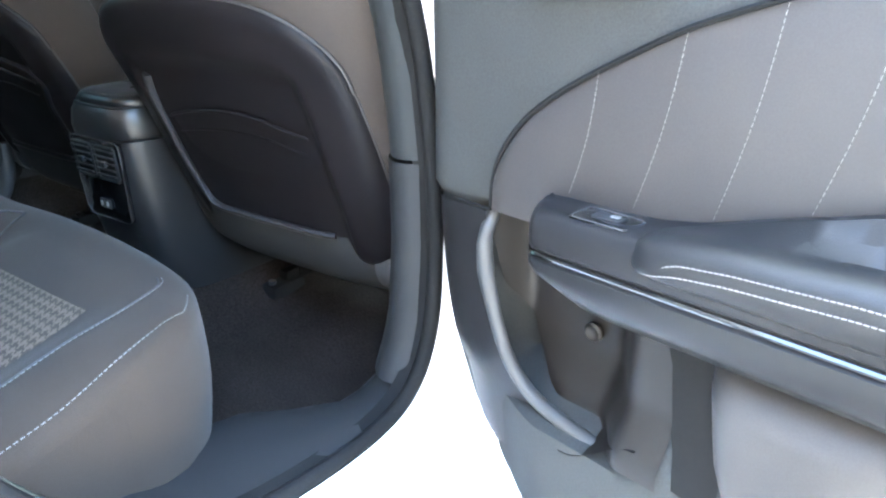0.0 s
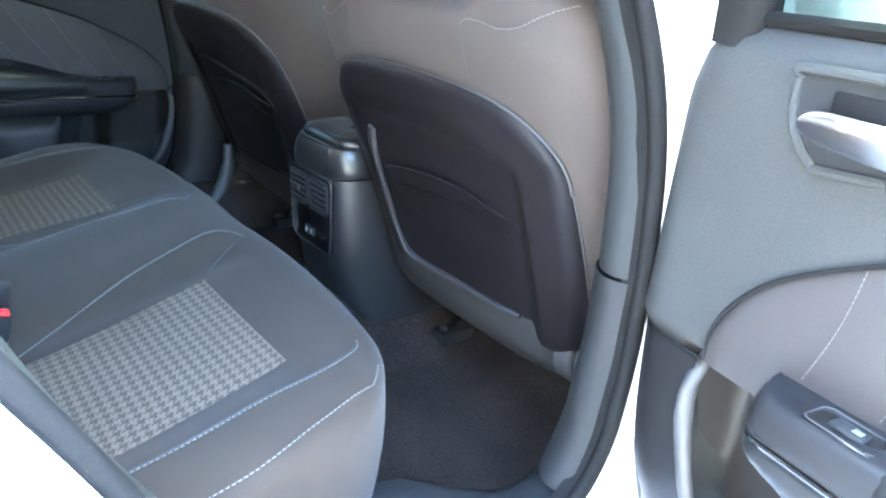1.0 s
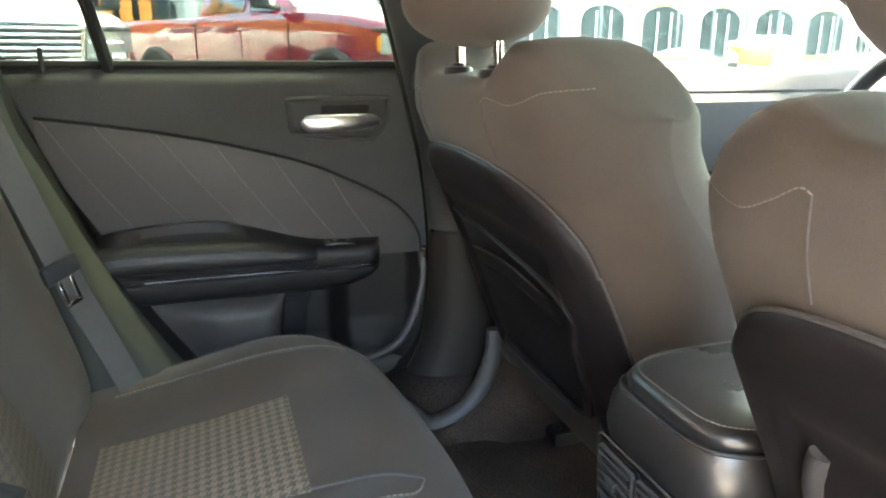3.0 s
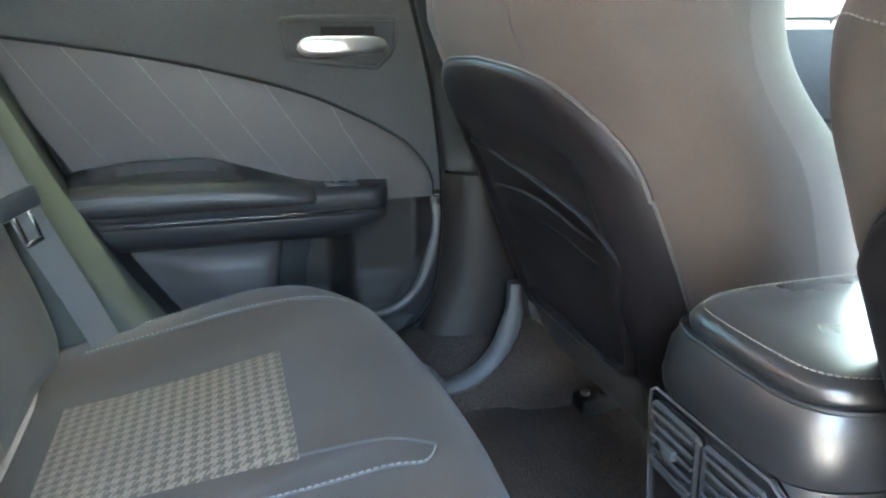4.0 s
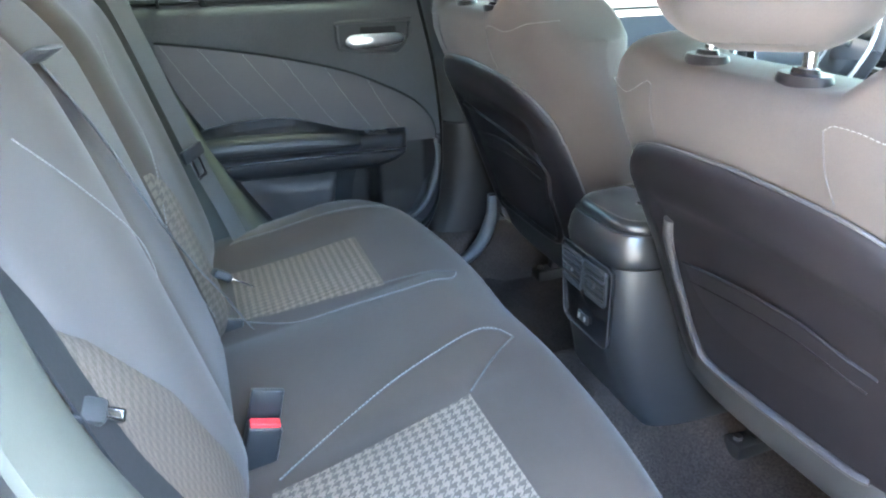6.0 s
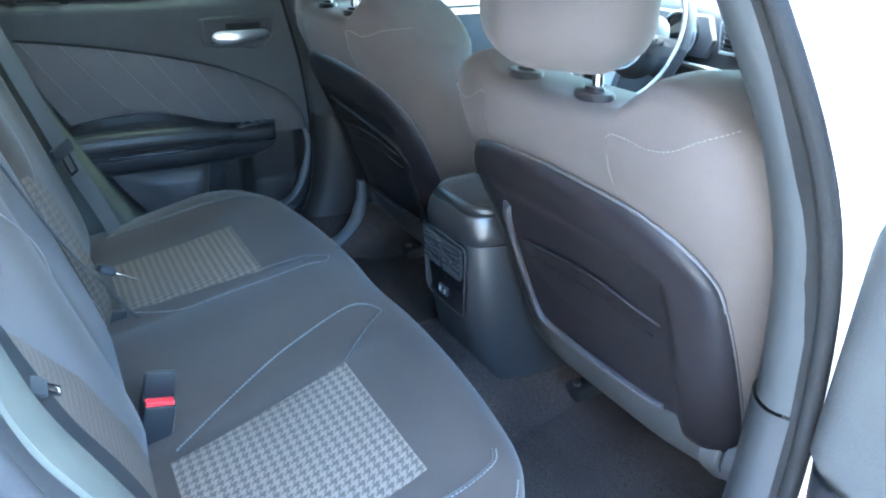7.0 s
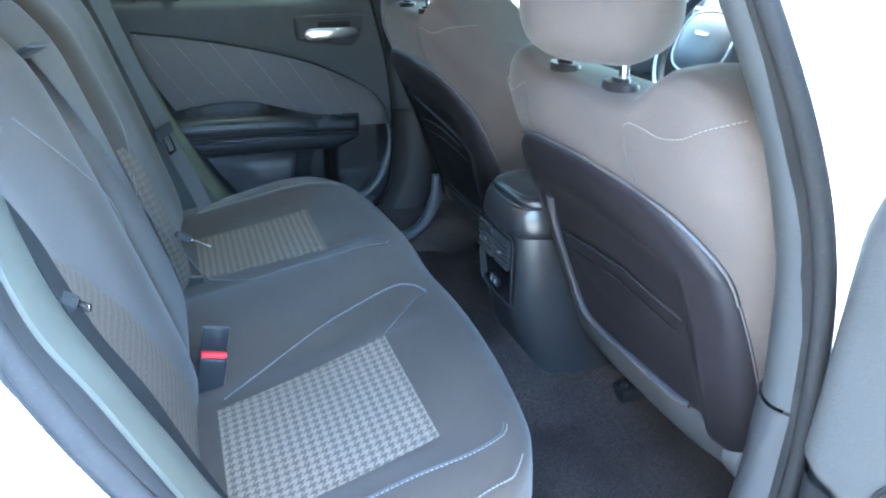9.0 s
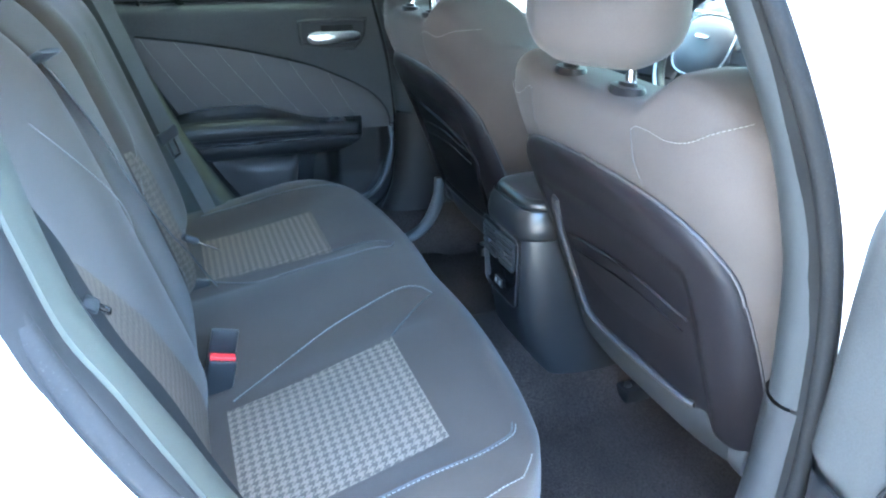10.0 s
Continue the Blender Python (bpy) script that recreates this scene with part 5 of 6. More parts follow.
# front doors
for sg in (1, -1):
    fd = thing("front_door", "closed front door, white outside and grey inside", "car door", group="front doors")
    rows = []
    for i in range(17):
        z = 0.36 + 0.66 * i / 16
        t = min(1.02 - z, 0.05)
        inn = -(0.05 - math.sqrt(max(0.0, 0.05 ** 2 - (0.05 - t) ** 2)))
        rows.append([(sg * (0.742 - 0.03 * smooth01(0.7, 1.0, z) - inn - 0.01 * smooth01(0.845, 0.855, z + 0.06 * (y - 0.5))), y, z) for y in [0.345 + 1.0 * j / 20 for j in range(21)]])
    part("lining", Shape().grid(rows), M_DOOR, fd, "grey door lining")
    part("belt_trim", Shape().grid([[(sg * 0.722, y, 1.0), (sg * 0.74, y, 1.028), (sg * 0.77, y, 1.042), (sg * 0.81, y, 1.044)] for y in [0.345 + 1.0 * j / 8 for j in range(9)]]), M_DOOR, fd, "grey upper edge of the lining")
    part("groove", Shape().tube([(sg * 0.722, y, 0.862 - 0.14 * max(0, y - 0.55) ** 1.5) for y in [0.42 + 0.8 * j / 20 for j in range(21)]], 0.004, 6), M_RUBBER, fd)
    rows = []
    for i in range(13):
        z = 0.24 + 0.79 * i / 12
        o = 0.925 + 0.018 * math.sin(math.pi * i / 12) - 0.02 * smooth01(0.95, 1.03, z)
        rows.append([(sg * (o - 0.05), 0.405, z), (sg * o, 0.412, z), (sg * (o + 0.008), 0.8, z), (sg * (o + 0.004), 1.2, z), (sg * (o - 0.01), 1.65, z), (sg * (o - 0.03), 2.3, z)])
    rows.append([(sg * 0.80, p[1], 1.04) for p in rows[-1]])
    part("outer_shell", Shape().grid(rows), M_PAINT, fd, "white painted outer skin")
    poly = [(0.43, 1.03), (1.58, 1.03), (1.32, 1.16), (1.06, 1.26), (0.85, 1.295), (0.60, 1.315), (0.40, 1.315)]
    s = Shape().prism(poly, lambda a, b, d: (sg * (0.80 - 0.42 * max(0.0, b - 1.02) + d), a, b), 0.0, 0.004)
    pane = part("pane", s, M_GLASS_FRONT if sg > 0 else M_GLASS, fd, "clear window pane")
    pane.visible_shadow = False
    pts = spline([(sg * (0.80 - 0.42 * max(0.0, b - 1.02)), a, b) for a, b in poly], 5, closed=True)
    part("window_frame", Shape().tube(pts + pts[:1], 0.017, 6), M_RUBBER, fd, "black window frame")
    s = Shape().prism([(0.30, 1.02), (0.425, 1.02), (0.395, 1.315), (0.22, 1.315)], lambda a, b, d: (sg * (0.815 - 0.42 * max(0.0, b - 1.02) + d), a, b), -0.02, 0.0)
    part("pillar_cover", s, M_GLOSS, fd, "gloss black pillar between the doors")
    mir = part("wing_mirror", Shape().box((sg * 1.02, 1.30, 1.055), (0.19, 0.09, 0.125), 0.035, seg=4), M_PAINT, fd, "white wing mirror", angle=60)
    part("mirror_glass", Shape().box((sg * 1.02, 1.257, 1.055), (0.165, 0.012, 0.10), 0.004), material("mirror_glass", (0.8, 0.82, 0.85), 0.03, metal=1.0, stain=0.01) if sg < 0 else bpy.data.materials.get("mirror_glass") or M_CHROME, mir, "mirror glass")
    part("mirror_foot", Shape().box((sg * 0.90, 1.31, 1.02), (0.12, 0.05, 0.035), 0.012), M_RUBBER, mir)
hood = thing("bonnet", "white car bonnet", "bonnet", kind="structure")
part("panel", Shape().grid([[(-0.88 + 1.76 * i / 12, y, 0.97 - 0.10 * ((y - 1.6) / 1.2) ** 2 - 0.05 * (abs(-1 + i / 6)) ** 3) for i in range(13)] for y in (1.62, 1.9, 2.2, 2.5, 2.8)]), M_PAINT, hood)
rear = thing("rear_bodywork", "white tail of the car with its rear window", "car body", kind="structure")
pane = part("rear_window", Shape().grid([[(-0.58 + 1.16 * i / 8, -0.80 - 0.45 * t, 1.30 - 0.26 * t) for i in range(9)] for t in (0, 0.5, 1)]).grid([[(-0.58 + 1.16 * i / 8, -0.80 - 0.45 * t, 1.304 - 0.26 * t) for i in range(9)] for t in (0, 0.5, 1)], flip=True), M_GLASS_TINT, rear, "dark tinted rear window")
part("boot_lid", Shape().grid([[(-0.85 + 1.7 * i / 8, y, z) for i in range(9)] for y, z in ((-1.2, 1.03), (-1.5, 1.06), (-2.0, 1.05), (-2.1, 0.6))]), M_PAINT, rear)
for sg in (1, -1):
    part("rear_wing", Shape().grid([[(sg * 0.93, y, 0.3), (sg * 0.94, y, 0.8), (sg * 0.92, y, 1.0), (sg * (0.86 - 0.0 * y), y, 1.05), (sg * 0.62, y, 1.06)] for y in (-0.9, -1.3, -1.7, -2.1)]), M_PAINT, rear)


# ---- outside ----
def ground_z(x):
    """The lot falls gently away on the far side of the car."""
    return 0.0098 * min(0.0, x + 1.0)


ground = thing("ground", "pale grey paved car lot", "ground", kind="structure")
part("paving", Shape().grid([[(x, y, ground_z(max(x, -60))) for x in (-400, -60, -30, -20, -10, -1, 10, 30, 400)] for y in (-400, -40, -20, -10, 0, 10, 20, 40, 400)]), M_ASPHALT, ground)
M_APRON = material("pale_concrete", (0.27, 0.255, 0.23), 0.9, grain=0.15, grain_scale=50, stain=0.15, stain_scale=1.2, spec=0.2)
for i in range(4):
    for j in range(5):
        part("slab", Shape().box((0.7 + 3.3 * i, -6.6 + 3.3 * j, -0.036), (3.288, 3.288, 0.08), 0.006), M_APRON, ground, "pale concrete slab")
M_LINE = material("white_road_paint", (0.72, 0.72, 0.7), 0.8, grain=0.2, grain_scale=80, stain=0.15, stain_scale=4)
for k, (x0, y0, x1, y1) in enumerate(((-13.5, 3.6, -9.8, 8.6), (-12.3, 2.6, -8.6, 7.6), (-16.5, 5.0, -13.0, 12.5))):
    d = Vector((x1 - x0, y1 - y0, 0)).normalized()
    n2 = Vector((-d.y, d.x, 0)) * 0.05
    a, b = Vector((x0, y0, ground_z(x0) + 0.004)), Vector((x1, y1, ground_z(x1) + 0.004))
    part("bay_line", Shape().add([a - n2, b - n2, b + n2, a + n2], [(0, 1, 2, 3)]), M_LINE, ground)

M_TRUCK = material("dark_red_paint", (0.17, 0.008, 0.022), 0.16, metal=0.0, stain=0.06, coat=1.0)
M_TRUCK_W = material("white_truck_paint", (0.75, 0.75, 0.74), 0.25, stain=0.05, coat=0.8)
M_ALLOY = material("machined_alloy", (0.75, 0.75, 0.74), 0.35, metal=0.7, stain=0.08)
M_WELL = material("wheel_well_black", (0.012, 0.012, 0.013), 0.9, stain=0.2)
M_TYRE = material("tyre_rubber", (0.02, 0.02, 0.02), 0.85, grain=0.3, grain_scale=120, stain=0.2)
M_FLARE = material("grey_flare_plastic", (0.03, 0.03, 0.031), 0.7, grain=0.1, grain_scale=200)
M_LAMP = material("lamp_lens", (0.30, 0.30, 0.30), 0.08, metal=0.6, stain=0.15, stain_scale=20, coat=1.0)
M_AMBER = material("amber_lens", (0.8, 0.3, 0.03), 0.15, stain=0.1, coat=1.0)
M_DARKGLASS = material("tinted_glass", (0.015, 0.018, 0.02), 0.04, stain=0.05, coat=1.0)


def pickup(place, heading, paint, grille_bars, label):
    """A crew-cab pickup; its front axle stands at place and it looks along heading."""
    truck = thing("pickup_truck", label, "truck", group="parked trucks")
    R = Matrix.Translation((*place, ground_z(place[0]))) @ Matrix.Rotation(heading, 4, "Z")
    R3 = R.to_3x3()

    def T(x, y, z):
        return (R @ Vector((x, y, z)))[:]

    def side(z, zl, zh, w):
        """Half width of a body side at height z: bowed, drawn in below and at the shoulder."""
        t = (z - zl) / (zh - zl)
        return w - 0.035 * (1 - t) ** 3 + 0.012 * math.sin(math.pi * t) - 0.05 * smooth01(0.86, 1.0, t)

    def hull(name, stations, mat, lab="", crown=0.03):
        """stations: (x, half width, z low, z high)"""
        rings = []
        for x, w, zl, zh in stations:
            right = [(side(zl + (zh - zl) * t, zl, zh, w), zl + (zh - zl) * t) for t in (0, 0.12, 0.3, 0.5, 0.7, 0.86, 0.94, 0.985)]
            top = [(right[-1][0] - 0.03, zh), (right[-1][0] * 0.6, zh + crown * 0.7)]
            half_ring = right + top
            rings.append([T(x, -a, b) for a, b in half_ring] + [T(x, 0, zh + crown)] + [T(x, a, b) for a, b in half_ring[::-1]])
        return part(name, Shape().loft(rings), mat, truck, lab, angle=38)

    hull("bonnet", [(0.90, 0.80, 0.95, 1.36), (0.86, 0.93, 0.90, 1.42), (0.70, 0.985, 0.86, 1.46), (0.30, 1.0, 0.80, 1.52), (-0.30, 1.005, 0.78, 1.57), (-0.72, 1.005, 0.60, 1.59)], paint, "glossy painted bonnet and wings", 0.05)
    hull("cab", [(-0.726, 1.005, 0.56, 1.585), (-1.3, 1.01, 0.56, 1.57), (-2.0, 1.01, 0.56, 1.56), (-2.72, 1.005, 0.56, 1.56)], paint)
    hull("load_bed", [(-2.745, 1.005, 0.60, 1.54), (-3.5, 1.01, 0.62, 1.54), (-4.4, 1.005, 0.66, 1.54), (-4.84, 0.99, 0.70, 1.53), (-4.88, 0.96, 0.74, 1.50)], paint, "painted load bed", 0.0)
    # greenhouse: pillars and roof round dark glass
    rings = []
    for x, wl, wh, zh in ((-0.70, 0.90, 0.86, 1.60), (-1.35, 0.93, 0.76, 2.02), (-1.62, 0.94, 0.75, 2.07), (-2.45, 0.94, 0.75, 2.06), (-2.71, 0.93, 0.80, 1.95)):
        rings.append([T(x, -wl, 1.55), T(x, -(wl * 0.5 + wh * 0.5), (1.55 + zh) / 2), T(x, -wh, zh - 0.05), T(x, -wh + 0.08, zh), T(x, 0, zh + 0.02), T(x, wh - 0.08, zh), T(x, wh, zh - 0.05), T(x, wl * 0.5 + wh * 0.5, (1.55 + zh) / 2), T(x, wl, 1.55)])
    part("cab_roof", Shape().loft(rings), paint, truck, angle=38)
    for sg in (1, -1):
        for outline in ([(-1.06, 1.60), (-1.60, 1.60), (-1.62, 1.96), (-1.40, 1.96)], [(-1.72, 1.60), (-2.52, 1.60), (-2.46, 1.95), (-1.72, 1.96)]):
            part("side_window", Shape().prism(outline, lambda a, b, d: T(a, sg * (0.945 - 0.34 * (b - 1.55) + d), b), -0.02, 0.008), M_DARKGLASS, truck, "dark side window")
    rows = [[T(-0.80 - 0.53 * t, (0.84 - 0.12 * t) * u, 1.655 + 0.345 * t + 0.02 * (1 - u * u)) for u in [k / 6 for k in range(-6, 7)]] for t in (0, 0.33, 0.66, 1)]
    part("windscreen", Shape().grid(rows).grid([[(x, y, z - 0.03) for x, y, z in r] for r in rows], flip=True), M_DARKGLASS, truck, "dark raked windscreen")
    for sg in (1, -1):
        low = Shape().prism([(-0.62, 0.54), (-3.18, 0.54), (-3.18, 0.62), (-2.9, 0.76), (-0.66, 0.76)], lambda a, b, d: T(a, sg * d, b), 0.90, 1.012, 0.008)
        part("lower_cladding", low, M_WELL, truck, "dark lower door cladding")
        part("side_step", Shape().tube([T(-0.66, sg * 1.02, 0.47), T(-1.4, sg * 1.06, 0.46), T(-2.9, sg * 1.04, 0.47)], 0.05, 10, flat=0.7), M_CHROME, truck, "bright side step")
        for ax in (0.0, -3.80):
            tread = Shape().loft([[T(ax + (r + 0.010 * (a % 2) * (0.8 < yy < 1.04)) * math.cos(a * math.pi / 32), sg * yy, 0.42 + (r + 0.010 * (a % 2) * (0.8 < yy < 1.04)) * math.sin(a * math.pi / 32)) for a in range(64)] for r, yy in ((0.24, 0.76), (0.39, 0.76), (0.412, 0.80), (0.415, 0.86), (0.415, 0.97), (0.405, 1.01), (0.385, 1.035), (0.30, 1.045), (0.255, 1.02))], caps=False)
            w = part("wheel", tread, M_TYRE, truck, "knobbly black tyre")
            part("rim", Shape().loft([[T(ax + r * math.cos(a * math.pi / 20), sg * yy, 0.42 + r * math.sin(a * math.pi / 20)) for a in range(40)] for r, yy in ((0.262, 1.00), (0.258, 1.03), (0.235, 1.035), (0.205, 1.03), (0.195, 0.985), (0.09, 0.995), (0.08, 1.035), (0.02, 1.04))]), M_ALLOY, w, "bright machined rim")
            for k in range(8):
                a = (k + 0.5) * math.pi / 4
                part("opening", Shape().box(T(ax + 0.148 * math.cos(a), sg * 0.995, 0.42 + 0.148 * math.sin(a)), (0.085, 0.02, 0.062), 0.012, R3 @ Matrix.Rotation(-a, 3, "Y")), M_TYRE, w)
            inner = [(ax + 0.50 * math.cos(a * math.pi / 16), 0.50 + 0.56 * math.sin(a * math.pi / 16)) for a in range(17)]
            outer = [(ax + 0.60 * math.cos(a * math.pi / 16), 0.50 + 0.67 * math.sin(a * math.pi / 16)) for a in range(17)]
            s = Shape()
            s.grid([[T(a, sg * 0.96, b) for a, b in inner], [T(a, sg * 1.045, b) for a, b in inner], [T(a, sg * 1.065, b * 0.7 + d * 0.3) for (a, b), (c, d) in zip(inner, outer)], [T(a * 0.1 + c * 0.9, sg * 1.045, b * 0.1 + d * 0.9) for (a, b), (c, d) in zip(inner, outer)], [T(c, sg * 0.98, d) for c, d in outer]])
            part("arch_flare", s, M_FLARE, truck, "grey wheel arch flare", angle=50)
            well = Shape().prism(inner, lambda a, b, d: T(a, sg * d, b), 0.6, 1.016)
            part("wheel_well", well, M_WELL, truck, "dark wheel well")
        part("mirror", Shape().box(T(-0.98, sg * 1.22, 1.76), (0.14, 0.24, 0.30), 0.05, R3), M_TYRE, truck, "black towing mirror")
        part("mirror_arm", Shape().tube([T(-0.96, sg * 0.94, 1.62), T(-0.97, sg * 1.14, 1.65)], 0.035, 8), M_TYRE, truck)
        # headlamp: a lens that wraps round the corner
        s = Shape()
        s.grid([[T(0.985 - 0.05 * (y - 0.52) / 0.2 if y < 0.72 else 0.935 - 0.50 * (y - 0.72) ** 1.2, sg * y * 1.03, z + 0.01 * (y - 0.5)) for y in (0.50, 0.60, 0.70, 0.80, 0.88, 0.94, 0.985)] for z in (1.09, 1.12, 1.20, 1.28, 1.31)])
        lampb = part("headlamp", s, M_LAMP, truck, "clear headlamp with chrome bars", angle=50)
        part("lamp_brow", Shape().tube([T(0.975, sg * 0.49, 1.335), T(0.94, sg * 0.74, 1.345), T(0.84, sg * 0.97, 1.35), T(0.70, sg * 1.01, 1.35)], 0.035, 8, flat=0.8), M_TYRE, lampb, "black brow above the lamp")
        part("lamp_bar", Shape().tube([T(0.995, sg * 0.53, 1.20), T(0.945, sg * 0.74, 1.20), T(0.88, sg * 0.90, 1.20)], 0.018, 6), M_CHROME, lampb)
        part("marker", Shape().box(T(0.80, sg * 1.005, 1.20), (0.07, 0.02, 0.17), 0.008, R3), M_AMBER, lampb, "amber marker lens")
        part("door_handle", Shape().box(T(-1.62, sg * 1.03, 1.38), (0.20, 0.03, 0.04), 0.012, R3), paint, truck)
        part("door_handle", Shape().box(T(-2.56, sg * 1.03, 1.37), (0.20, 0.03, 0.04), 0.012, R3), paint, truck)
        pod = part("fog_pod", Shape().box(T(1.075, sg * 0.66, 0.73), (0.04, 0.34, 0.14), 0.015, R3), M_TYRE, truck, "recess for the fog lamps")
        for k in (-1, 0, 1):
            part("fog_lamp", Shape().box(T(1.10, sg * 0.66 + 0.075 * k, 0.74), (0.02, 0.055, 0.045), 0.006, R3), M_LAMP, pod, "small pale fog lamp")
        for dx in (-0.735, -1.68, -2.73):
            part("door_gap", Shape().tube([T(dx, sg * side(z, 0.56, 1.56, 1.013), z) for z in (0.58, 0.8, 1.05, 1.3, 1.45)], 0.007, 5), M_TYRE, truck)
    hull("front_bumper", [(1.10, 0.66, 0.58, 0.92), (1.06, 0.86, 0.52, 0.97), (0.90, 0.99, 0.50, 1.03), (0.58, 1.02, 0.50, 1.03)], M_FLARE, "dark grey front bumper", 0.0)
    grille = part("grille", Shape().box(T(0.90, 0, 1.20), (0.14, 1.00, 0.42), 0.05, R3), M_TYRE, truck, "black grille")
    loop = [T(0.975, a, b) for a, b in ((-0.47, 1.02), (-0.49, 1.36), (-0.42, 1.40), (0.42, 1.40), (0.49, 1.36), (0.47, 1.02), (0.40, 0.99), (-0.40, 0.99), (-0.47, 1.02))]
    part("grille_frame", Shape().tube(loop, 0.035, 8), M_CHROME, grille, "bright grille frame")
    for k in range(grille_bars):
        part("grille_bar", Shape().box(T(0.975, 0, 1.03 + 0.34 * (k + 0.5) / grille_bars), (0.03, 0.94, 0.20 / grille_bars), 0.008, R3), M_CHROME, grille)
    part("rear_bumper", Shape().box(T(-4.95, 0, 0.66), (0.16, 1.9, 0.20), 0.03, R3), M_CHROME, truck)
    return truck


pickup((-8.65, 2.19), radians(33), M_TRUCK, 2, "dark red crew-cab pickup with grey wheel arches")
pickup((-9.05, -2.05), radians(18), M_TRUCK_W, 5, "white pickup with a bright chrome grille")


def sedan(place, heading, paint, label):
    """A parked saloon seen from afar; its middle stands at place."""
    car = thing("sedan", label, "car", group="parked cars")
    R = Matrix.Translation((*place, ground_z(place[0]))) @ Matrix.Rotation(heading, 4, "Z")

    def T(x, y, z):
        return (R @ Vector((x, y, z)))[:]

    rings = []
    for x, w, zl, zh in ((2.35, 0.62, 0.35, 0.62), (2.2, 0.84, 0.25, 0.78), (1.2, 0.92, 0.22, 0.95), (0.6, 0.93, 0.22, 1.0), (-1.3, 0.93, 0.22, 1.02), (-2.1, 0.88, 0.28, 1.0), (-2.35, 0.72, 0.40, 0.85)):
        rings.append([T(x, -w * 0.9, zl), T(x, -w, (zl + zh) / 2), T(x, -w * 0.9, zh - 0.03), T(x, 0, zh + 0.03), T(x, w * 0.9, zh - 0.03), T(x, w, (zl + zh) / 2), T(x, w * 0.9, zl)])
    part("body", Shape().loft(rings), paint, car, angle=45)
    rings = []
    for x, w, zh in ((0.95, 0.74, 1.0), (0.25, 0.66, 1.40), (-0.8, 0.66, 1.43), (-1.3, 0.70, 1.30), (-1.75, 0.74, 1.02)):
        rings.append([T(x, -w - 0.08, 0.98), T(x, -w, zh - 0.04), T(x, 0, zh + 0.02), T(x, w, zh - 0.04), T(x, w + 0.08, 0.98)])
    part("cabin", Shape().loft(rings), M_DARKGLASS, car, "dark cabin glass", angle=45)
    part("roof", Shape().grid([[T(x, u * 0.62, 1.425 + 0.03 * (1 - u * u) - 0.05 * abs(x + 0.3)) for u in (-1, -0.5, 0, 0.5, 1)] for x in (0.25, -0.3, -0.85)]), paint, car)
    for x in (1.42, -1.42):
        for sg in (1, -1):
            w = part("wheel", Shape().loft([[T(x + r * math.cos(a * math.pi / 10), sg * yy, 0.33 + r * math.sin(a * math.pi / 10)) for a in range(20)] for r, yy in ((0.30, 0.72), (0.33, 0.76), (0.33, 0.91), (0.22, 0.945))]), M_TYRE, car)
            part("rim", Shape().loft([[T(x + r * math.cos(a * math.pi / 10), sg * yy, 0.33 + r * math.sin(a * math.pi / 10)) for a in range(20)] for r, yy in ((0.21, 0.94), (0.20, 0.955), (0.05, 0.95))]), M_ALLOY, w, "pale rim")
    return car


sedan((-27.6, 15.4), radians(98), M_TRUCK_W, "white saloon parked beyond the fence")
sedan((-28.2, 21.4), radians(96), M_TRUCK_W, "white saloon parked beyond the fence")

fence = thing("fence", "dark steel picket fence beside the lot", "fence")
M_STEEL = material("dark_fence_steel", (0.06, 0.06, 0.065), 0.5, stain=0.2)
F0, F1 = Vector((-18.0, -16.4, ground_z(-18.0))), Vector((-24.3, 28.3, ground_z(-24.3)))
fd_ = (F1 - F0).normalized()
flen = (F1 - F0).length
for k in range(int(flen / 1.75) + 1):
    q = F0 + fd_ * 1.75 * k
    part("post", Shape().box((q.x, q.y, q.z + 1.6), (0.07, 0.07, 3.2), 0.006), M_STEEL, fence)
s = Shape()
for k in range(int(flen / 0.13)):
    q = F0 + fd_ * 0.13 * k
    s.box((q.x, q.y, q.z + 0.60), (0.016, 0.016, 1.06))
tagged(part("pickets", s, M_STEEL, fence), kind="stuff")
rot = Matrix.Rotation(math.atan2(fd_.y, fd_.x), 3, "Z")
for z in (0.14, 1.06):
    part("rail", Shape().box((F0 + F1) / 2 + Vector((0, 0, z)), (flen, 0.025, 0.028), 0.004, rot), M_STEEL, fence)
kerb = thing("kerb", "pale concrete kerb along the fence", "kerb", kind="structure")
part("stone", Shape().box((F0 + F1) / 2 + Vector((0.5, 0, 0.07)), (flen, 0.5, 0.14), 0.02, rot), material("concrete", (0.42, 0.41, 0.39), 0.9, grain=0.2, grain_scale=40, stain=0.2, stain_scale=2), kerb)


def delineator(x, y, color, label):
    d = thing("delineator_post", label, "barrier post", group="delineator posts")
    g = ground_z(x)
    mat = material("delineator_" + label.split()[0], color, 0.45, stain=0.1)
    part("base", Shape().loft([[(x + r * math.cos(a * math.pi / 4 + 0.39), y + r * math.sin(a * math.pi / 4 + 0.39), g + z) for a in range(8)] for r, z in ((0.26, 0.0), (0.26, 0.05), (0.10, 0.09))]), M_TYRE, d, "black rubber base")
    part("tube", Shape().tube([(x, y, g + 0.05), (x, y, g + 0.80)], 0.055, 14), mat, d)
    part("band", Shape().tube([(x, y, g + 0.80), (x, y, g + 0.96)], 0.056, 14), M_LINE, d, "white band")
    part("cap", Shape().tube([(x, y, g + 0.96), (x, y, g + 1.10)], lambda t: 0.05 - 0.02 * t, 14), mat, d)
    return d


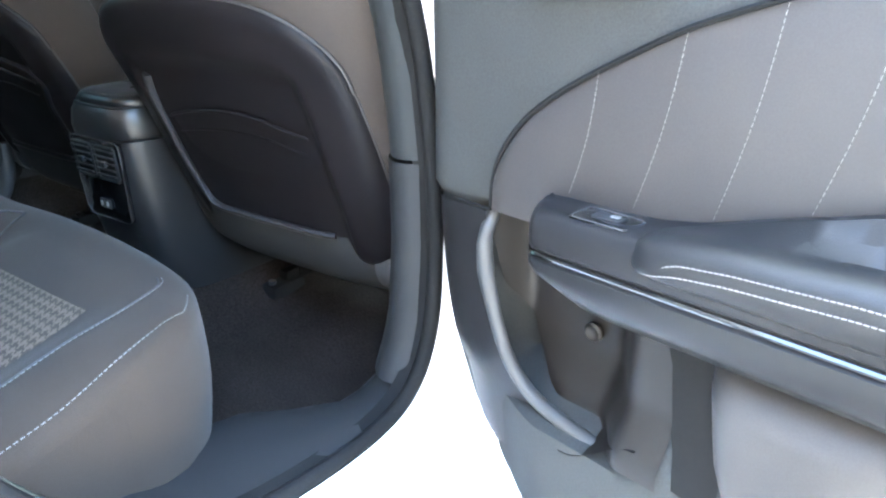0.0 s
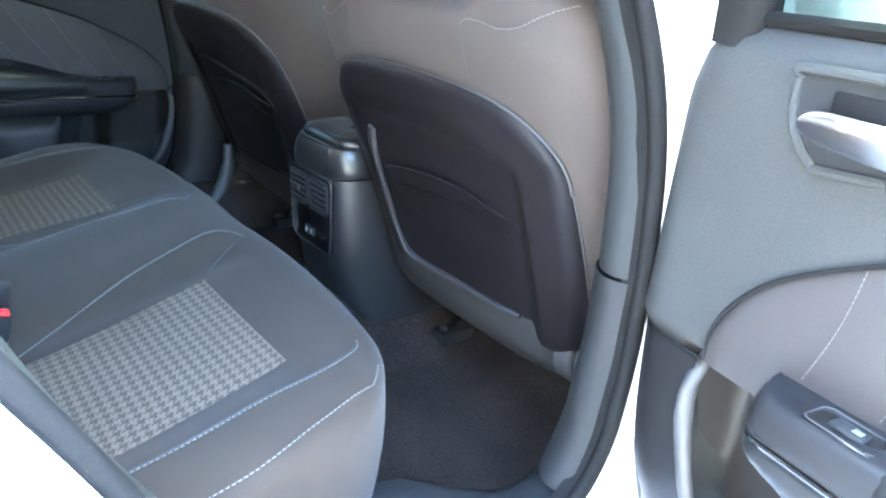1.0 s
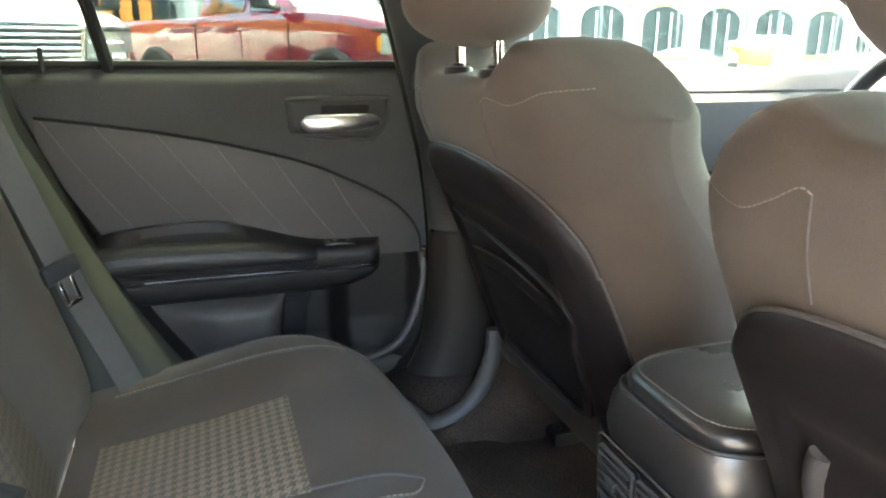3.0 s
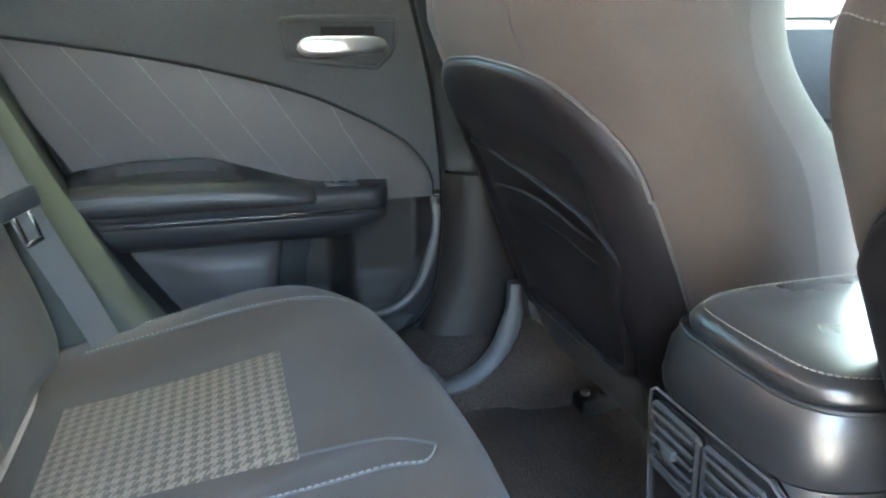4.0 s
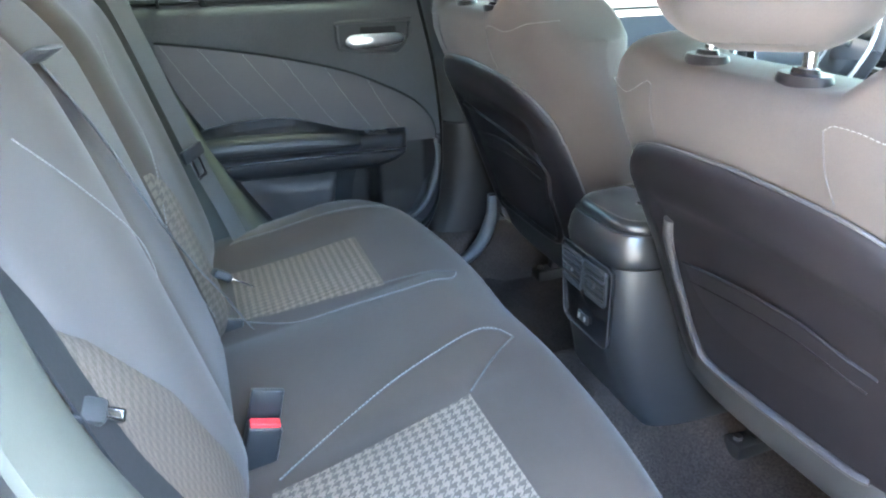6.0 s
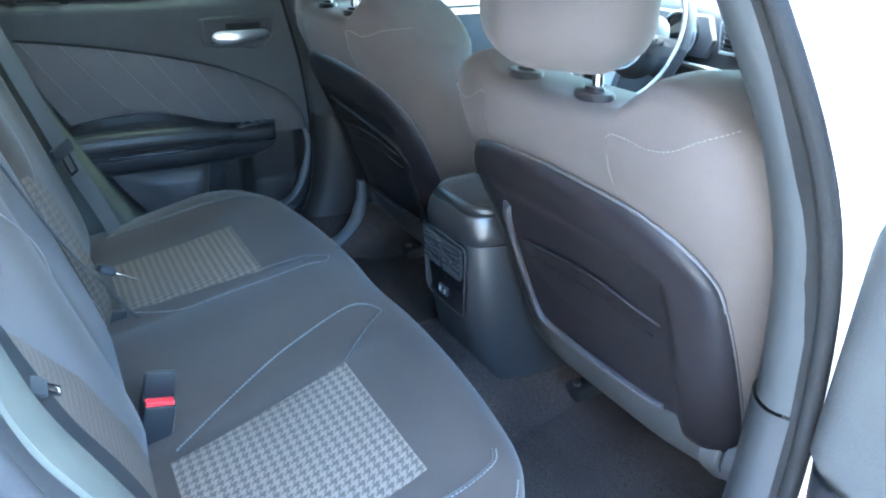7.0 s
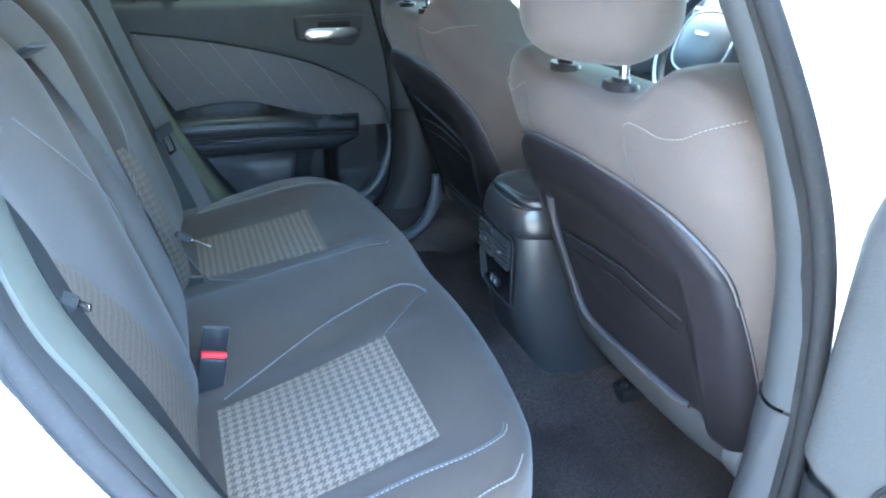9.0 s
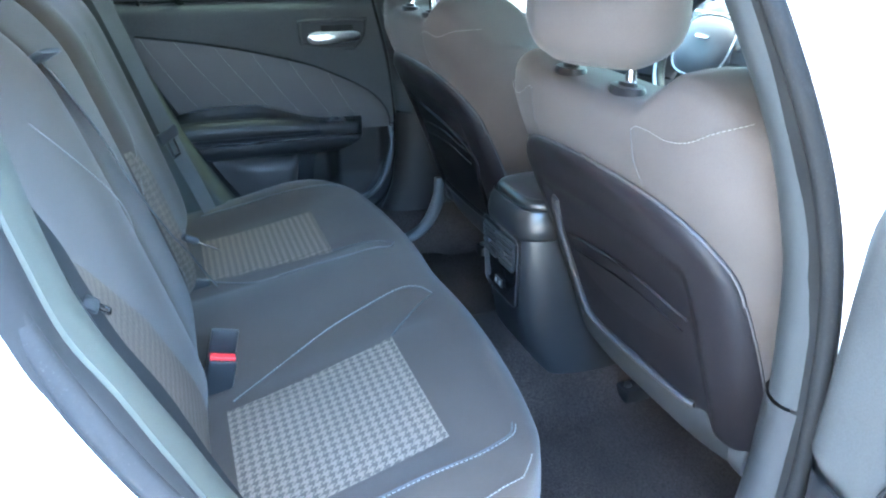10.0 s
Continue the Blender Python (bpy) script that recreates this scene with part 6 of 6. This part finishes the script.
delineator(-14.4, 9.15, (0.02, 0.13, 0.55), "blue plastic delineator post with a white band")
delineator(-14.6, 15.3, (0.65, 0.03, 0.03), "red plastic delineator post with a white band")
tape = thing("barrier_tape", "yellow barrier tape strung between the posts", "tape")
line = spline([(-17.4, 2.5, 1.2), (-14.4, 9.15, 0.92), (-14.5, 12.3, 0.84), (-14.6, 15.3, 0.92), (-15.5, 24, 0.85)], 8)
part("ribbon", Shape().loft([[(p.x - 0.004, p.y, p.z - 0.045), (p.x + 0.004, p.y, p.z - 0.045), (p.x + 0.004, p.y, p.z + 0.045), (p.x - 0.004, p.y, p.z + 0.045)] for p in line]), material("yellow_tape", (0.75, 0.6, 0.03), 0.5, stain=0.1), tape)

# showroom across the street and the walls that close the lot
M_STUCCO = material("pale_stucco", (0.42, 0.41, 0.37), 0.9, grain=0.15, grain_scale=20, stain=0.1, stain_scale=0.5)
M_YELLOW = material("ochre_band", (0.55, 0.42, 0.16), 0.8, stain=0.1, stain_scale=1)
M_SHOPGLASS = material("green_shop_glass", (0.028, 0.035, 0.034), 0.9, stain=0.3, stain_scale=0.4, spec=0.3)
M_ORANGE = material("sand_wall", (0.20, 0.165, 0.13), 0.85, grain=0.15, grain_scale=20, stain=0.15, stain_scale=0.6)
shop = thing("showroom", "pale stucco showroom with tall green glass bays", "building")
part("wall", Shape().box((-50, 12, 4.5), (8, 110, 9), 0.05), M_STUCCO, shop)
part("band", Shape().box((-45.9, 12, 4.6), (0.3, 110, 0.9), 0.03), M_YELLOW, shop, "ochre band")
for k in range(20):
    y = -38 + k * 5
    w = part("window", Shape().prism([(y - 1.7, 0.4), (y + 1.7, 0.4), (y + 1.7, 3.2)] + [(y + 1.7 * math.cos(a * math.pi / 8), 3.2 + 0.9 * math.sin(a * math.pi / 8)) for a in range(1, 8)] + [(y - 1.7, 3.2)], lambda a, b, d: (-45.99 + d, a, b), 0, 0.08), M_SHOPGLASS, shop, "arched green glass bay")
    for off in (-0.57, 0.57):
        part("mullion", Shape().box((-45.88, y + off, 2.0), (0.1, 0.12, 3.4)), M_STUCCO, w)
    part("column", Shape().box((-45.8, y + 2.5, 2.2), (0.5, 0.7, 4.4), 0.03), M_STUCCO, shop)
wall = thing("lot_wall", "grey-green boarded wall beside the lot", "wall", kind="structure")
M_SIDING = material("grey_green_siding", (0.22, 0.235, 0.205), 0.8, grain=0.15, grain_scale=30, stain=0.12, stain_scale=1.0)
for k in range(13):
    part("board", Shape().box((14.0, 4, 0.17 + 0.32 * k), (0.10, 60, 0.305), 0.02, Euler((0, radians(3), 0)).to_matrix()), M_SIDING, wall)
# out of view: added to block sky and warm the light from behind
back_wall = thing("unseen_light_wall", "unseen sand coloured wall added to block and tint light", "building")
part("wall", Shape().box((12.5, -9, 4.5), (31, 1, 9), 0.05), M_ORANGE, back_wall)
# warm timber screen beside the parked trucks
screen = thing("timber_screen", "tall screen of orange-brown upright timber boards", "screen wall")
M_BOARD = material("orange_timber", (0.52, 0.20, 0.035), 0.55, grain=0.25, grain_scale=30, stain=0.3, stain_scale=0.9)
M_GAP = material("dark_backing", (0.02, 0.018, 0.016), 0.8, stain=0.2)
part("backing", Shape().box((-10.5, -8.7, 3.0), (15.0, 0.1, 6.0), 0.01), M_GAP, screen, "dark backing")
part("backing", Shape().box((-18.1, -4.8, 2.2), (0.1, 7.6, 4.4), 0.01), M_GAP, screen, "dark backing")
for k in range(36):
    part("board", Shape().box((-17.8 + 0.415 * k, -8.55, 3.02), (0.27, 0.06, 5.9), 0.01), M_BOARD, screen)
for k in range(18):
    part("board", Shape().box((-17.95, -8.3 + 0.415 * k, 2.22), (0.06, 0.27, 4.3), 0.01), M_BOARD, screen)
